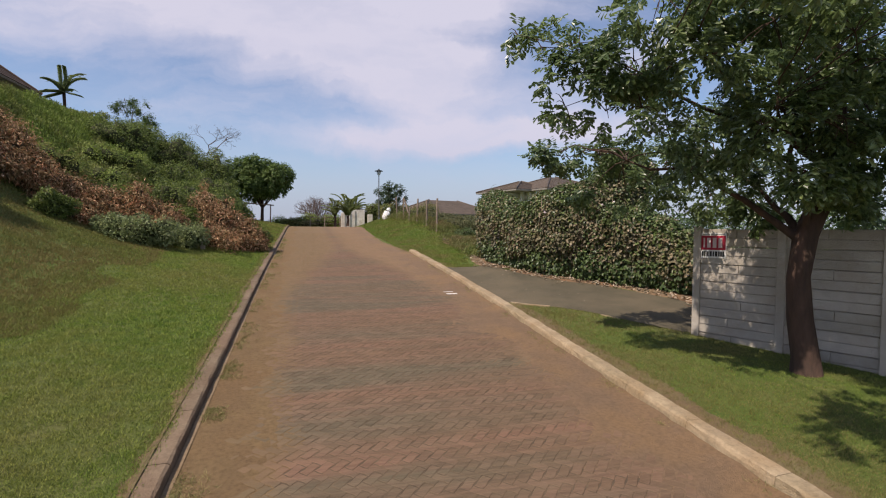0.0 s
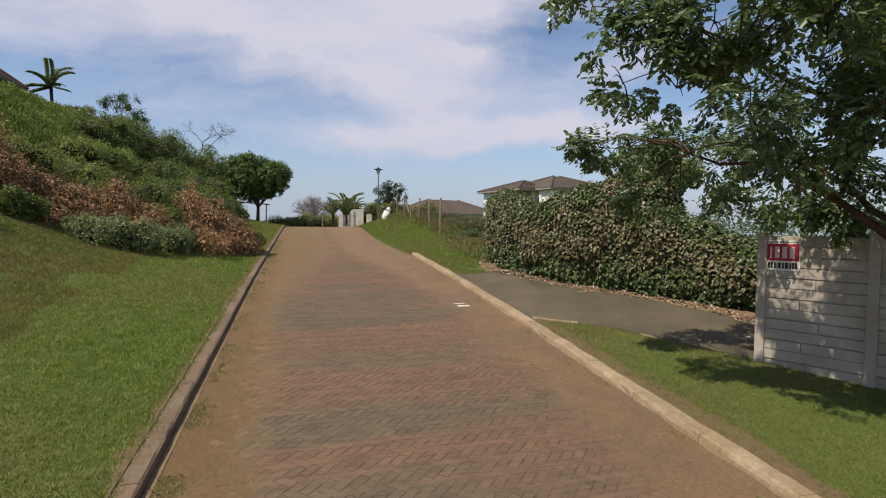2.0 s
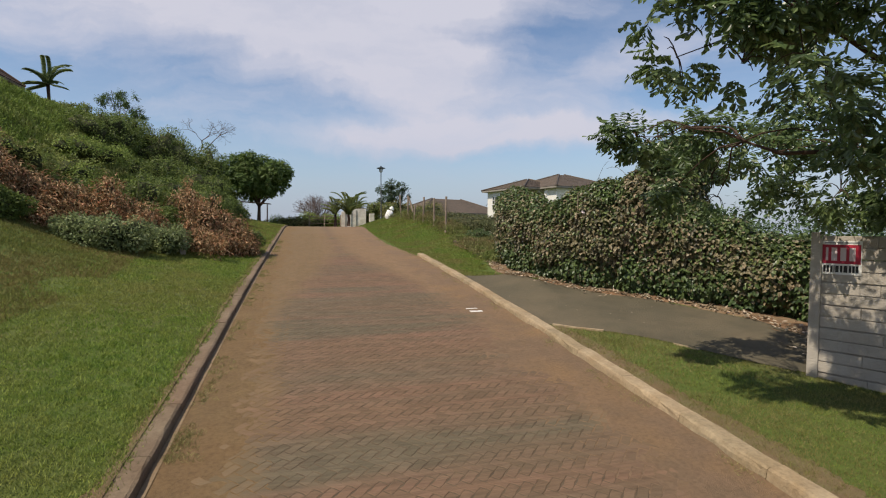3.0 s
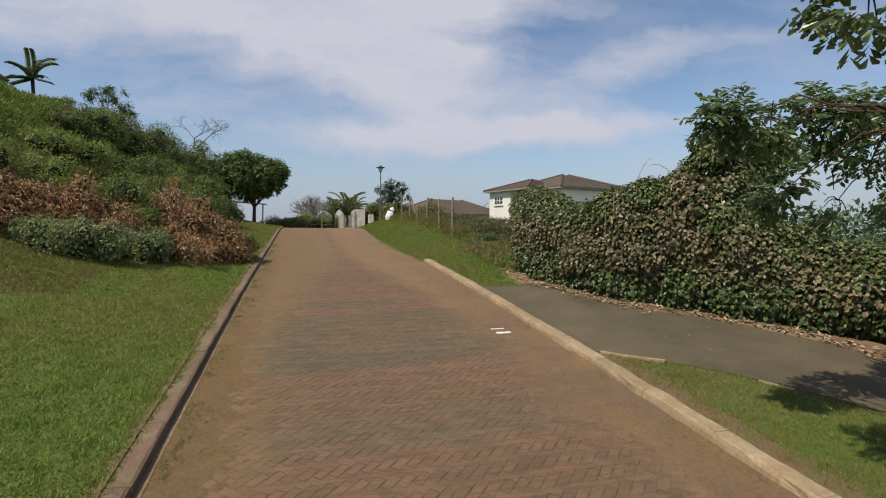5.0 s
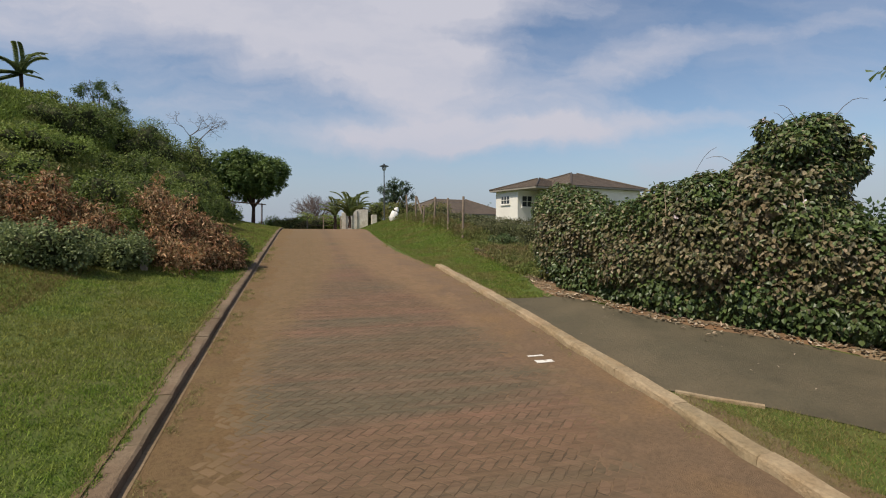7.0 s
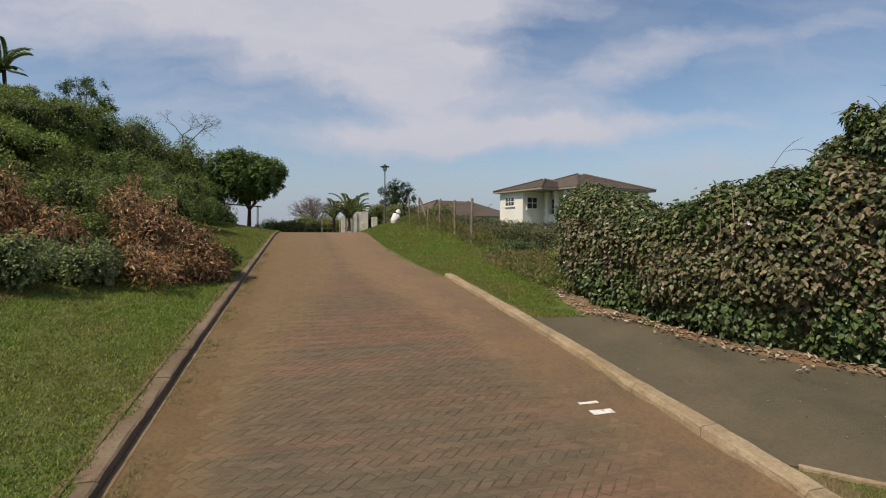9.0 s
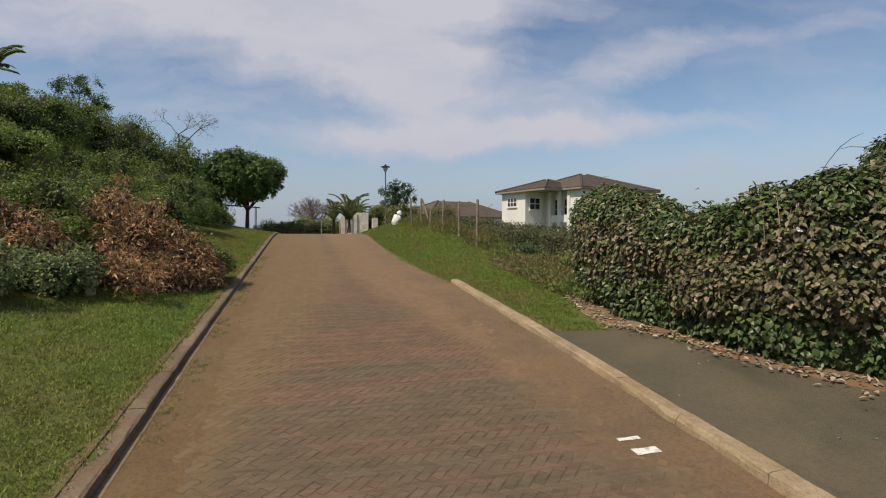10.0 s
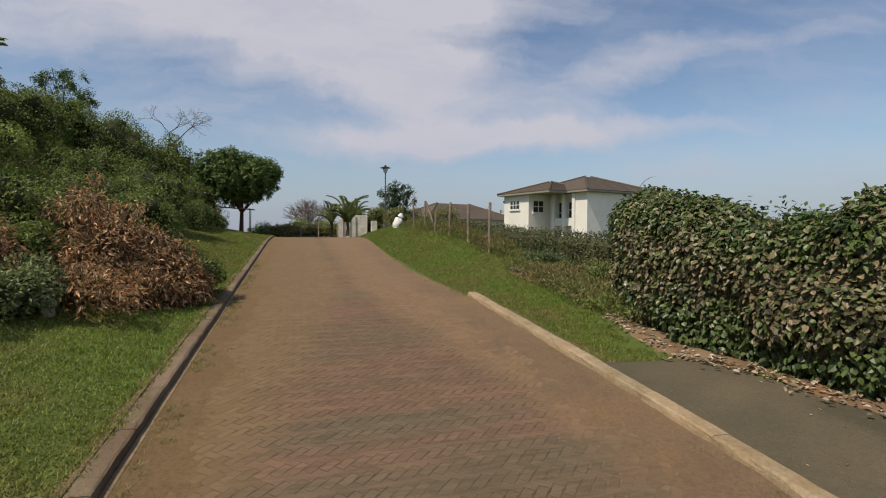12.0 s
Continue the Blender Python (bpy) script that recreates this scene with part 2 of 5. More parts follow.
M["twig"] = material("twig", (0.15, 0.11, 0.08), (0.09, 0.07, 0.05), 0.9, 8)
M["leaf_tree"] = material("tree_leaf", (0.115, 0.178, 0.066), (0.17, 0.232, 0.08), 0.36, 1.0, island=0.5, translucent=0.5, spec=1.0)
M["leaf_hedge"] = material("hedge_leaf", (0.082, 0.135, 0.035), (0.13, 0.165, 0.055), 0.42, 0.9, island=0.55, translucent=0.3, spec=0.6, contrast=(0.42, 0.62))
M["leaf_dry"] = material("dry_creeper_leaf", (0.178, 0.142, 0.075), (0.105, 0.108, 0.043), 0.5, 1.1, island=0.75, translucent=0.25, spec=0.4, contrast=(0.38, 0.62), third=(0.28, 0.24, 0.15), third_scale=6.0)
M["leaf_low"] = material("lower_creeper_leaf", (0.066, 0.112, 0.034), (0.10, 0.142, 0.046), 0.42, 0.8, island=0.5, translucent=0.3, spec=0.5)
M["leaf_green"] = material("shrub_leaf", (0.11, 0.165, 0.038), (0.165, 0.21, 0.053), 0.45, 0.8, island=0.6, translucent=0.35)
M["leaf_grey"] = material("grey_green_leaf", (0.17, 0.22, 0.085), (0.23, 0.275, 0.12), 0.42, 0.8, island=0.5, translucent=0.35)
M["leaf_bright"] = material("bank_leaf", (0.18, 0.265, 0.05), (0.24, 0.31, 0.072), 0.55, 0.5, island=0.45, translucent=0.35, third=(0.20, 0.18, 0.075), third_scale=0.4)
M["leaf_dead"] = material("dead_leaf", (0.35, 0.195, 0.08), (0.16, 0.085, 0.036), 0.55, 1.2, island=0.9, translucent=0.3, third=(0.62, 0.50, 0.28), third_scale=9.0)
M["leaf_far"] = material("far_leaf", (0.065, 0.115, 0.034), (0.10, 0.155, 0.045), 0.6, 0.4, island=0.4, translucent=0.25)
M["leaf_dark"] = material("dark_tree_leaf", (0.045, 0.075, 0.04), (0.07, 0.105, 0.05), 0.5, 0.4, island=0.4, translucent=0.2)
M["leaf_palm"] = material("palm_leaf", (0.20, 0.26, 0.085), (0.28, 0.31, 0.12), 0.45, 0.8, island=0.3, translucent=0.5)
M["weed"] = material("weed_leaf", (0.15, 0.195, 0.05), (0.21, 0.215, 0.075), 0.6, 0.9, island=0.45, translucent=0.3, third=(0.23, 0.175, 0.08), third_scale=0.9)
M["leaf_clipped"] = material("clipped_hedge_leaf", (0.085, 0.105, 0.04), (0.135, 0.125, 0.06), 0.55, 0.7, island=0.5, translucent=0.25)
M["leaf_round"] = material("round_tree_leaf", (0.085, 0.145, 0.036), (0.13, 0.185, 0.05), 0.5, 0.4, island=0.5, translucent=0.3)
M["thorn"] = material("thorn_twig", (0.13, 0.095, 0.085), (0.10, 0.075, 0.065), 0.9, 8)
M["letter"] = material("sign_lettering", (0.62, 0.50, 0.50), None, 0.6)
M["grey"] = material("sign_grey", (0.30, 0.30, 0.30), None, 0.6)
M["leaf_woods"] = material("woods_leaf", (0.05, 0.085, 0.035), (0.07, 0.105, 0.045), 0.7, 0.05, island=0.4, translucent=0.1)
# core colours stand for the shade deep inside bushes and hedges
M["core"] = material("dark_core", (0.06, 0.06, 0.028), (0.05, 0.062, 0.024), 1.0, 5, 0.8, 12)
M["core_dead"] = material("dark_brown_core", (0.085, 0.055, 0.03), (0.055, 0.042, 0.024), 1.0, 5, 0.8, 12)
M["roof"] = material("roof_tile", (0.13, 0.10, 0.076), (0.10, 0.08, 0.062), 0.85, 1.5, island=0.12)
M["plaster"] = material("plaster", (0.80, 0.775, 0.72), (0.72, 0.69, 0.63), 0.85, 0.7, 0.15, 30)
M["white"] = material("white_paint", (0.80, 0.79, 0.76), (0.70, 0.68, 0.63), 0.6, 4)
# darker tone and grime put the gate wall's shade into its plaster
M["gatewall"] = material("shade_mottled_plaster", (0.82, 0.78, 0.69), (0.60, 0.54, 0.45), 0.85, 2.2, grime=0.3)
M["glass"] = material("window_glass", (0.03, 0.035, 0.04), None, 0.08, spec=0.6)
M["metal"] = material("painted_metal", (0.03, 0.035, 0.035), None, 0.5, metal=0.3)
M["post"] = material("weathered_pole", (0.26, 0.20, 0.15), (0.15, 0.12, 0.09), 0.9, 5, 0.6, 30)
M["red"] = material("sign_red", (0.40, 0.025, 0.05), (0.34, 0.025, 0.045), 0.45, 8)
M["black"] = material("sign_black", (0.03, 0.03, 0.03), None, 0.5)
M["paint"] = material("road_paint", (0.72, 0.69, 0.63), (0.36, 0.29, 0.22), 0.8, 16, contrast=(0.48, 0.7))
M["litter"] = material("dry_leaf", (0.40, 0.335, 0.245), (0.22, 0.165, 0.105), 0.8, 3, island=0.55)
M["straw"] = material("straw", (0.27, 0.23, 0.095), (0.20, 0.20, 0.07), 0.85, 3, island=0.4, translucent=0.2)
M["pale"] = material("pale_bark", (0.30, 0.27, 0.23), (0.22, 0.20, 0.17), 0.9, 6)
M["lamp_glass"] = material("lamp_glass", (0.45, 0.5, 0.52), None, 0.2)
M["petal"] = material("petal", (0.75, 0.66, 0.68), None, 0.6)


# ---- mesh helpers ----
def part(name, bm, mat, parent=None, label=""):
    """Links a bmesh as one mesh object, under parent where there is one."""
    me = bpy.data.meshes.new(name)
    bm.to_mesh(me)
    bm.free()
    me.materials.append(mat)
    ob = new(name, me)
    if parent:
        ob.parent = parent
    return tagged(ob, label)


def empty(name, at=(0, 0, 0), rz=0.0, **tags):
    ob = new(name)
    ob.matrix_basis = pose(*at, 0, 0, rz)
    return tagged(ob, **tags)


def raw_mesh(name, verts, faces, mat, parent=None, smooth=False):
    """A mesh object from arrays: verts (n, 3), faces (m, k)."""
    verts, faces = np.asarray(verts, np.float32), np.asarray(faces, np.int32)
    me = bpy.data.meshes.new(name)
    m, k = faces.shape
    me.vertices.add(len(verts)), me.loops.add(m * k), me.polygons.add(m)
    me.vertices.foreach_set("co", verts.ravel())
    me.loops.foreach_set("vertex_index", faces.ravel())
    me.polygons.foreach_set("loop_start", np.arange(0, m * k, k, dtype=np.int32))
    me.polygons.foreach_set("use_smooth", np.full(m, smooth))
    me.update(calc_edges=True)
    me.materials.append(mat)
    ob = new(name, me)
    if parent:
        ob.parent = parent
    return ob


def box(bm, x0, y0, z0, x1, y1, z1, bevel=0.0):
    g = bmesh.ops.create_cube(bm, size=1, matrix=Matrix.LocRotScale(((x0 + x1) / 2, (y0 + y1) / 2, (z0 + z1) / 2), None, (x1 - x0, y1 - y0, z1 - z0)))
    if bevel:
        edges = list({e for v in g["verts"] for e in v.link_edges})
        bmesh.ops.bevel(bm, geom=edges, offset=bevel, segments=2, affect="EDGES", profile=0.6)
    return bm


def tube(bm, points, radii, sides=8):
    """A tapered tube through points."""
    pts = [Vector(p) for p in points]
    rings = []
    for i, p in enumerate(pts):
        d = (pts[min(i + 1, len(pts) - 1)] - pts[max(i - 1, 0)]).normalized()
        a = d.cross(Vector((0, 0, 1)) if abs(d.z) < 0.9 else Vector((1, 0, 0))).normalized()
        b = d.cross(a)
        rings.append([bm.verts.new(p + (a * math.cos(2 * math.pi * k / sides) + b * math.sin(2 * math.pi * k / sides)) * radii[i]) for k in range(sides)])
    for r0, r1 in zip(rings, rings[1:]):
        for k in range(sides):
            f = bm.faces.new((r0[k], r0[(k + 1) % sides], r1[(k + 1) % sides], r1[k]))
            f.smooth = True
    for ring in (rings[0], rings[-1]):
        try:
            bm.faces.new(ring)
        except ValueError:
            pass
    return bm


LEAF = np.array([(0, 0, 0), (-0.5, 0.32, 0.10), (-0.38, 0.68, 0.08), (0, 1, -0.05), (0.38, 0.68, 0.08), (0.5, 0.32, 0.10)])
LEAF_F = np.array([(0, 3, 2, 1), (0, 5, 4, 3)])
LEAF_BLUNT = np.array([(0, 0, 0), (-0.26, 0.34, 0.05), (-0.5, 0.74, 0.09), (0, 1, -0.03), (0.5, 0.74, 0.09), (0.26, 0.34, 0.05)])
LEAFLET = np.array([(0, 0, 0), (-0.5, 0.42, 0.10), (0, 1, -0.03), (0.5, 0.48, 0.10)])
LEAFLET_F = np.array([(0, 2, 1), (0, 3, 2)])
BLADE = np.array([(-0.5, 0, 0), (0.5, 0, 0), (0.0, 1, 0)])
BLADE_F = np.array([(0, 1, 2)])


def leaves(name, at, ahead, normal, length, width, mat, parent=None, shape=LEAF, faces=LEAF_F):
    """Many small leaves in one mesh: at each place one, its tip ahead, its upper side along normal."""
    at, y, z = (np.asarray(a, float) for a in (at, ahead, normal))
    y = y / (np.linalg.norm(y, axis=1, keepdims=True) + 1e-9)
    x = np.cross(y, z)
    x /= np.linalg.norm(x, axis=1, keepdims=True) + 1e-9
    z = np.cross(x, y)
    n, k = len(at), len(shape)
    length, width = (np.broadcast_to(a, n)[:, None, None] for a in (length, width))
    v = at[:, None] + shape[None, :, 0:1] * width * x[:, None] + shape[None, :, 1:2] * length * y[:, None] + shape[None, :, 2:3] * length * z[:, None]
    f = faces[None] + (np.arange(n) * k)[:, None, None]
    return raw_mesh(name, v.reshape(-1, 3), f.reshape(-1, faces.shape[1]), mat, parent)


rng = np.random.default_rng(7)


def rand_dirs(n):
    v = rng.normal(size=(n, 3))
    return v / np.linalg.norm(v, axis=1, keepdims=True)


# ---- terrain ----
KERB_L, KERB_R, KERB_END, CROSS = -1.21, 4.35, 21.95, 0.004


def smooth(a, b, x):
    t = np.clip((np.asarray(x, float) - a) / (b - a), 0, 1)
    return t * t * (3 - 2 * t)


# the road climbs steeply, then more gently, and dips away behind the crest
RUN = np.arange(-600, 3001, 0.25)
GRADE = np.interp(RUN, [10.5, 19, 37, 46, 60, 62], [0.0877, 0.0645, 0.0645, 0, -0.09, -0.01])
CLIMB = np.concatenate([[0], np.cumsum((GRADE[1:] + GRADE[:-1]) / 2 * 0.25)])
CLIMB += 0.3266 - np.interp(8, RUN, CLIMB)


def road_z(y):
    return np.interp(np.asarray(y, float), RUN, CLIMB)


def left_edge(y):
    return KERB_L + 0.0 * np.asarray(y, float)


def right_edge(y):
    """The kerb's foot, then the grass that creeps over the paving beyond the kerb's end."""
    return KERB_R + np.interp(np.asarray(y, float), [5, 13, 22, 24.5, 27, 31, 36, 42], [-0.12, 0, 0.14, -0.15, -0.3, -0.25, -0.08, 0.24])


def ground_z(x, y):
    x, y = np.asarray(x, float), np.asarray(y, float)
    z = road_z(y) - CROSS * np.clip(x, -6, 9)
    s = np.clip(-3 - x, 0, None)
    swell = (0.10 + 0.10 * smooth(9, 17, y)) * np.clip(-1.6 - x, 0, 3.9)
    steep = np.clip(s, 2.5, 5)
    bank = swell + 0.06 * (steep - 2.5) + 0.06 * (steep ** 2 - 6.25) + 1.0 * np.clip(s - 5, 0, 4.2) + 0.16 * np.clip(s - 9.2, 0, 30)
    z = z + bank * smooth(-12, 8, y) * (1 - smooth(42, 50, y) * smooth(-8.5, -5.5, x)) * (1 - 0.8 * smooth(49, 58, y))
    rise = 0.34 * np.clip(x - 4.8, 0, 2.4) * smooth(19, 33, y) * (1 - smooth(55, 70, y))
    fall = -0.16 * np.clip(x - 9.5, 0, 10) - 0.02 * np.clip(x - 19.5, 0, 400)
    step = 0.10 * smooth(0.02, 0.10, left_edge(y) - x) + 0.09 * smooth(0.02, 0.10, x - right_edge(y)) * (1 - 0.8 * smooth(KERB_END - 1, KERB_END + 2, y))
    away = np.maximum(left_edge(y) - x, x - right_edge(y))
    uneven = 0.03 * np.sin(x * 1.3 + 0.7 * y) * np.sin(y * 0.9 - 0.4 * x) * smooth(0.4, 1.5, away)
    shoulder = 0.09 * smooth(4.9, 6.0, x) * (1 - smooth(17, 22, y))
    return z + rise + fall + step + uneven + shoulder


# ---- ground, road, kerbs, driveway ----
def axis(*spans):
    return np.unique(np.round(np.concatenate([np.linspace(a, b, n) for a, b, n in spans]), 4))


gx = axis((-2500, -60, 14), (-60, -14, 47), (-14, -1.4, 64), (-1.4, 0, 15), (0, 4, 9), (4, 10, 46), (10, 60, 26), (60, 2500, 14))
gy = axis((-600, -30, 8), (-30, 2, 33), (2, 30, 122), (30, 80, 67), (80, 3000, 16))
X, Y = np.meshgrid(gx, gy)
in_road = (X > left_edge(Y) - 0.03) & (X < right_edge(Y) + 0.03)
Z = ground_z(X, Y) - 0.10 * in_road * (Y < 60)
nx, ny = len(gx), len(gy)
idx = np.arange(nx * ny).reshape(ny, nx)
quads = np.stack([idx[:-1, :-1], idx[:-1, 1:], idx[1:, 1:], idx[1:, :-1]], -1).reshape(-1, 4)
ground = raw_mesh("ground", np.stack([X, Y, Z], -1).reshape(-1, 3), quads, M["soil"], smooth=True)
tagged(ground, "grassy earth ground rising into a steep bank", "ground", kind="structure")


def strip(name, ys, x0, x1, dz, mat, cols=6, rough=0.0):
    """A sheet that follows the road between two edges."""
    ys = np.asarray(ys)
    u = np.linspace(0, 1, cols)
    xs = x0(ys)[:, None] * (1 - u) + x1(ys)[:, None] * u
    yy = np.repeat(ys[:, None], cols, 1)
    zz = road_z(yy) - CROSS * np.clip(xs, -6, 9) + dz
    if rough:
        zz = zz + rough * rng.normal(size=zz.shape)
    i = np.arange(len(ys) * cols).reshape(len(ys), cols)
    q = np.stack([i[:-1, :-1], i[:-1, 1:], i[1:, 1:], i[1:, :-1]], -1).reshape(-1, 4)
    return raw_mesh(name, np.stack([xs, yy, zz], -1).reshape(-1, 3), q, mat, smooth=True)


BRICK_Y0, BRICK_Y1 = 1.5, 34.0
road = strip("road", np.arange(-30, 62, 0.5), left_edge, right_edge, -0.0035, M["bed"], 12)
tagged(road, "brick-paved estate road with sandy edges climbing uphill", "road", kind="structure")
far_road = strip("far_paving", np.arange(BRICK_Y1, 62, 0.5), left_edge, right_edge, 0.0, M["paver_far"], 12)
far_road.parent = road
near_road = strip("back_paving", np.arange(-30, BRICK_Y0 + 0.01, 0.5), left_edge, right_edge, 0.0, M["paver_far"], 12)
near_road.parent = road


def kerb_profile(face, out, h, y0, y1, mat, name, parent, slant, edge):
    """One kerb block: a sloped face, a rounded nose and a flat top, with slightly uneven ends."""
    bm = bmesh.new()
    prof = [(0, -0.06), (slant * 0.6, h * 0.55), (slant, h * 0.86), (slant + 0.025, h), (out, h), (out, -0.06)]
    jig = random.uniform(-0.004, 0.004)
    rows = []
    for j in range(7):
        y = y0 + (y1 - y0) * j / 6
        x = float(edge(y))
        z = float(road_z(y)) - CROSS * x
        wear = [Vector(noise.noise_vector(Vector((x * 3 + k, y * 4.5, k * 0.7)))) * ((0.014 if face < 0 else 0.019) if 1 <= k <= 4 else 0.004) for k in range(6)]
        if j in (0, 6):
            wear[2].z -= random.uniform(0, 0.008)
            wear[3].z -= random.uniform(0, 0.008)
        rows.append([bm.verts.new((x + face * (px + jig) + w.x, y + w.y * (0 < j < 6), z + pz + jig * 0.8 + w.z * 0.6)) for (px, pz), w in zip(prof, wear)])
    for a, b in zip(rows, rows[1:]):
        for k in range(len(prof)):
            bm.faces.new((a[k], a[(k + 1) % 6], b[(k + 1) % 6], b[k]))
    bm.faces.new(rows[0]), bm.faces.new(rows[-1][::-1])
    bmesh.ops.recalc_face_normals(bm, faces=bm.faces)
    return part(name, bm, mat, parent)


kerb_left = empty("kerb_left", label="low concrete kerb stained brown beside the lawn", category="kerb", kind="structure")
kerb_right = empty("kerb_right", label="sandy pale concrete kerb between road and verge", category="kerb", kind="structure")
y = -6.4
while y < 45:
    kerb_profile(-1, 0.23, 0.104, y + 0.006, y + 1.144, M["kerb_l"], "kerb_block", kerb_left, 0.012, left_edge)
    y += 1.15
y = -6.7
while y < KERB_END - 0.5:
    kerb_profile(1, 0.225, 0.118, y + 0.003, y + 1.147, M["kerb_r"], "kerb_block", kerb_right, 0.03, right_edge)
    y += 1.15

# sand washed along both edges of the paving, thinning out between the bricks
def sand_sheet(name, side):
    ys = np.arange(-2, 60, 0.14)
    u = np.linspace(0, 1, 18)
    wide = 1.5 if side < 0 else 2.0
    e = left_edge(ys) if side < 0 else right_edge(ys)
    xs = e[:, None] + (1 if side < 0 else -1) * u[None] * wide
    yy = np.repeat(ys[:, None], len(u), 1)
    fine = np.array([[noise.noise(Vector((a * 1.1, b * 0.8, 9))) + 0.7 * noise.noise(Vector((a * 3.7, b * 2.6, 3))) for a, b in zip(r, q)] for r, q in zip(xs, yy)])
    zz = road_z(yy) - CROSS * xs + 0.0085 - 0.0155 * u[None] ** 0.72 + 0.0036 * fine
    if side > 0:
        heap = np.array([max(0.0, 0.3 + noise.noise(Vector((5, b * 0.9, 4))) + 0.6 * noise.noise(Vector((5, b * 3.1, 2)))) for b in ys])
        zz = zz + 0.055 * heap[:, None] * np.exp(-u[None] * wide * 11)
    i = np.arange(xs.size).reshape(xs.shape)
    q = np.stack([i[:-1, :-1], i[:-1, 1:], i[1:, 1:], i[1:, :-1]], -1).reshape(-1, 4)
    ob = raw_mesh(name, np.stack([xs, yy, zz], -1).reshape(-1, 3), q, M["sand" if side < 0 else "sand_pale"], smooth=True)
    return tagged(ob, "thin sand drifted along the road edge", "sand", kind="stuff")


sand_sheet("edge_sand", -1)
sand_sheet("edge_sand", 1)

# smooth mortar fillet at the foot of the kerb beside the lawn
fillet = strip("mortar_fillet", np.arange(-2, 40, 0.25), left_edge, lambda q: left_edge(q) + 0.065, 0.0125, M["fillet"], 3)
tagged(fillet, "narrow strip of pale mortar at the kerb foot", "mortar", kind="structure")

# trodden soil between the kerbs and the grass, its outer edge ragged
def soil_edge(name, side, x0, x1, y0, y1, dz):
    ys = np.arange(y0, y1, 0.06)
    e = left_edge(ys) if side < 0 else right_edge(ys)
    far = x1 + np.array([0.10 * noise.noise(Vector((3, q * 1.1, side))) + 0.07 * noise.noise(Vector((7, q * 4.5, side))) for q in ys])
    u = np.linspace(0, 1, 7)
    xs = e[:, None] + side * (x0 + (np.maximum(far, x0 + 0.03)[:, None] - x0) * u[None])
    yy = np.repeat(ys[:, None], len(u), 1)
    zz = np.maximum(ground_z(xs, yy) + 0.010, (road_z(yy) - CROSS * xs + dz) * (u[None] < 0.5) - 9 * (u[None] >= 0.5)) - 0.014 * u[None] ** 6 + 0.004 * rng.normal(size=xs.shape)
    i = np.arange(xs.size).reshape(xs.shape)
    q = np.stack([i[:-1, :-1], i[:-1, 1:], i[1:, 1:], i[1:, :-1]], -1).reshape(-1, 4)
    ob = raw_mesh(name, np.stack([xs, yy, zz], -1).reshape(-1, 3), q if side > 0 else q[:, ::-1], M["edge_soil"], smooth=True)
    return tagged(ob, "strip of bare brown soil behind the kerb", "soil", kind="structure")


soil_edge("soil_strip", -1, 0.205, 0.30, -2, 40, 0.117)
soil_edge("soil_strip", 1, 0.205, 0.6, -2, 10.8, 0.092)
soil_edge("soil_strip", 1, 0.215, 0.40, 16.4, 21.6, 0.092)

# asphalt driveway from the kerb to the hedge and round the wall's end
DRIVE_LOW = [(4.50, 11.0), (5.2, 10.35), (5.8, 9.5), (6.3, 8.75), (6.85, 7.85), (7.6, 7.2), (8.6, 6.5), (11.0, 5.0)]
DRIVE_UP = [(4.52, 16.4), (5.7, 16.0), (6.2, 15.5), (6.35, 14.4), (6.95, 13.2), (7.9, 12.1), (8.6, 10.4), (12.5, 8.0)]
bm = bmesh.new()
rows = []
for (ax, ay), (bx, by) in zip(DRIVE_LOW, DRIVE_UP):
    rows.append([bm.verts.new((ax + (bx - ax) * k / 12, ay + (by - ay) * k / 12, 0)) for k in range(13)])
for a, b in zip(rows, rows[1:]):
    for k in range(12):
        bm.faces.new((a[k], b[k], b[k + 1], a[k + 1]))
bmesh.ops.subdivide_edges(bm, edges=bm.edges, cuts=2, use_grid_fill=True)
for v in bm.verts:
    v.co.z = float(ground_z(v.co.x, v.co.y)) + 0.012
bmesh.ops.recalc_face_normals(bm, faces=bm.faces)
if sum(f.normal.z for f in bm.faces) < 0:
    bmesh.ops.reverse_faces(bm, faces=bm.faces)
driveway = part("driveway", bm, M["asphalt"])

tagged(driveway, "worn dark asphalt driveway with leaf litter at its edge", "driveway", kind="structure")


# ---- plants ----
def lumps(n, centre, radii, seed, lo=0.35, hi=0.6):
    """Places and sizes of round clumps that fill an ellipsoid."""
    r = np.random.default_rng(seed)
    d = r.normal(size=(n, 3))
    d /= np.linalg.norm(d, axis=1, keepdims=True)
    d *= r.uniform(0.25, 0.95, (n, 1)) ** 0.8
    return np.asarray(centre) + d * radii, r.uniform(lo, hi, n) * np.mean(radii)


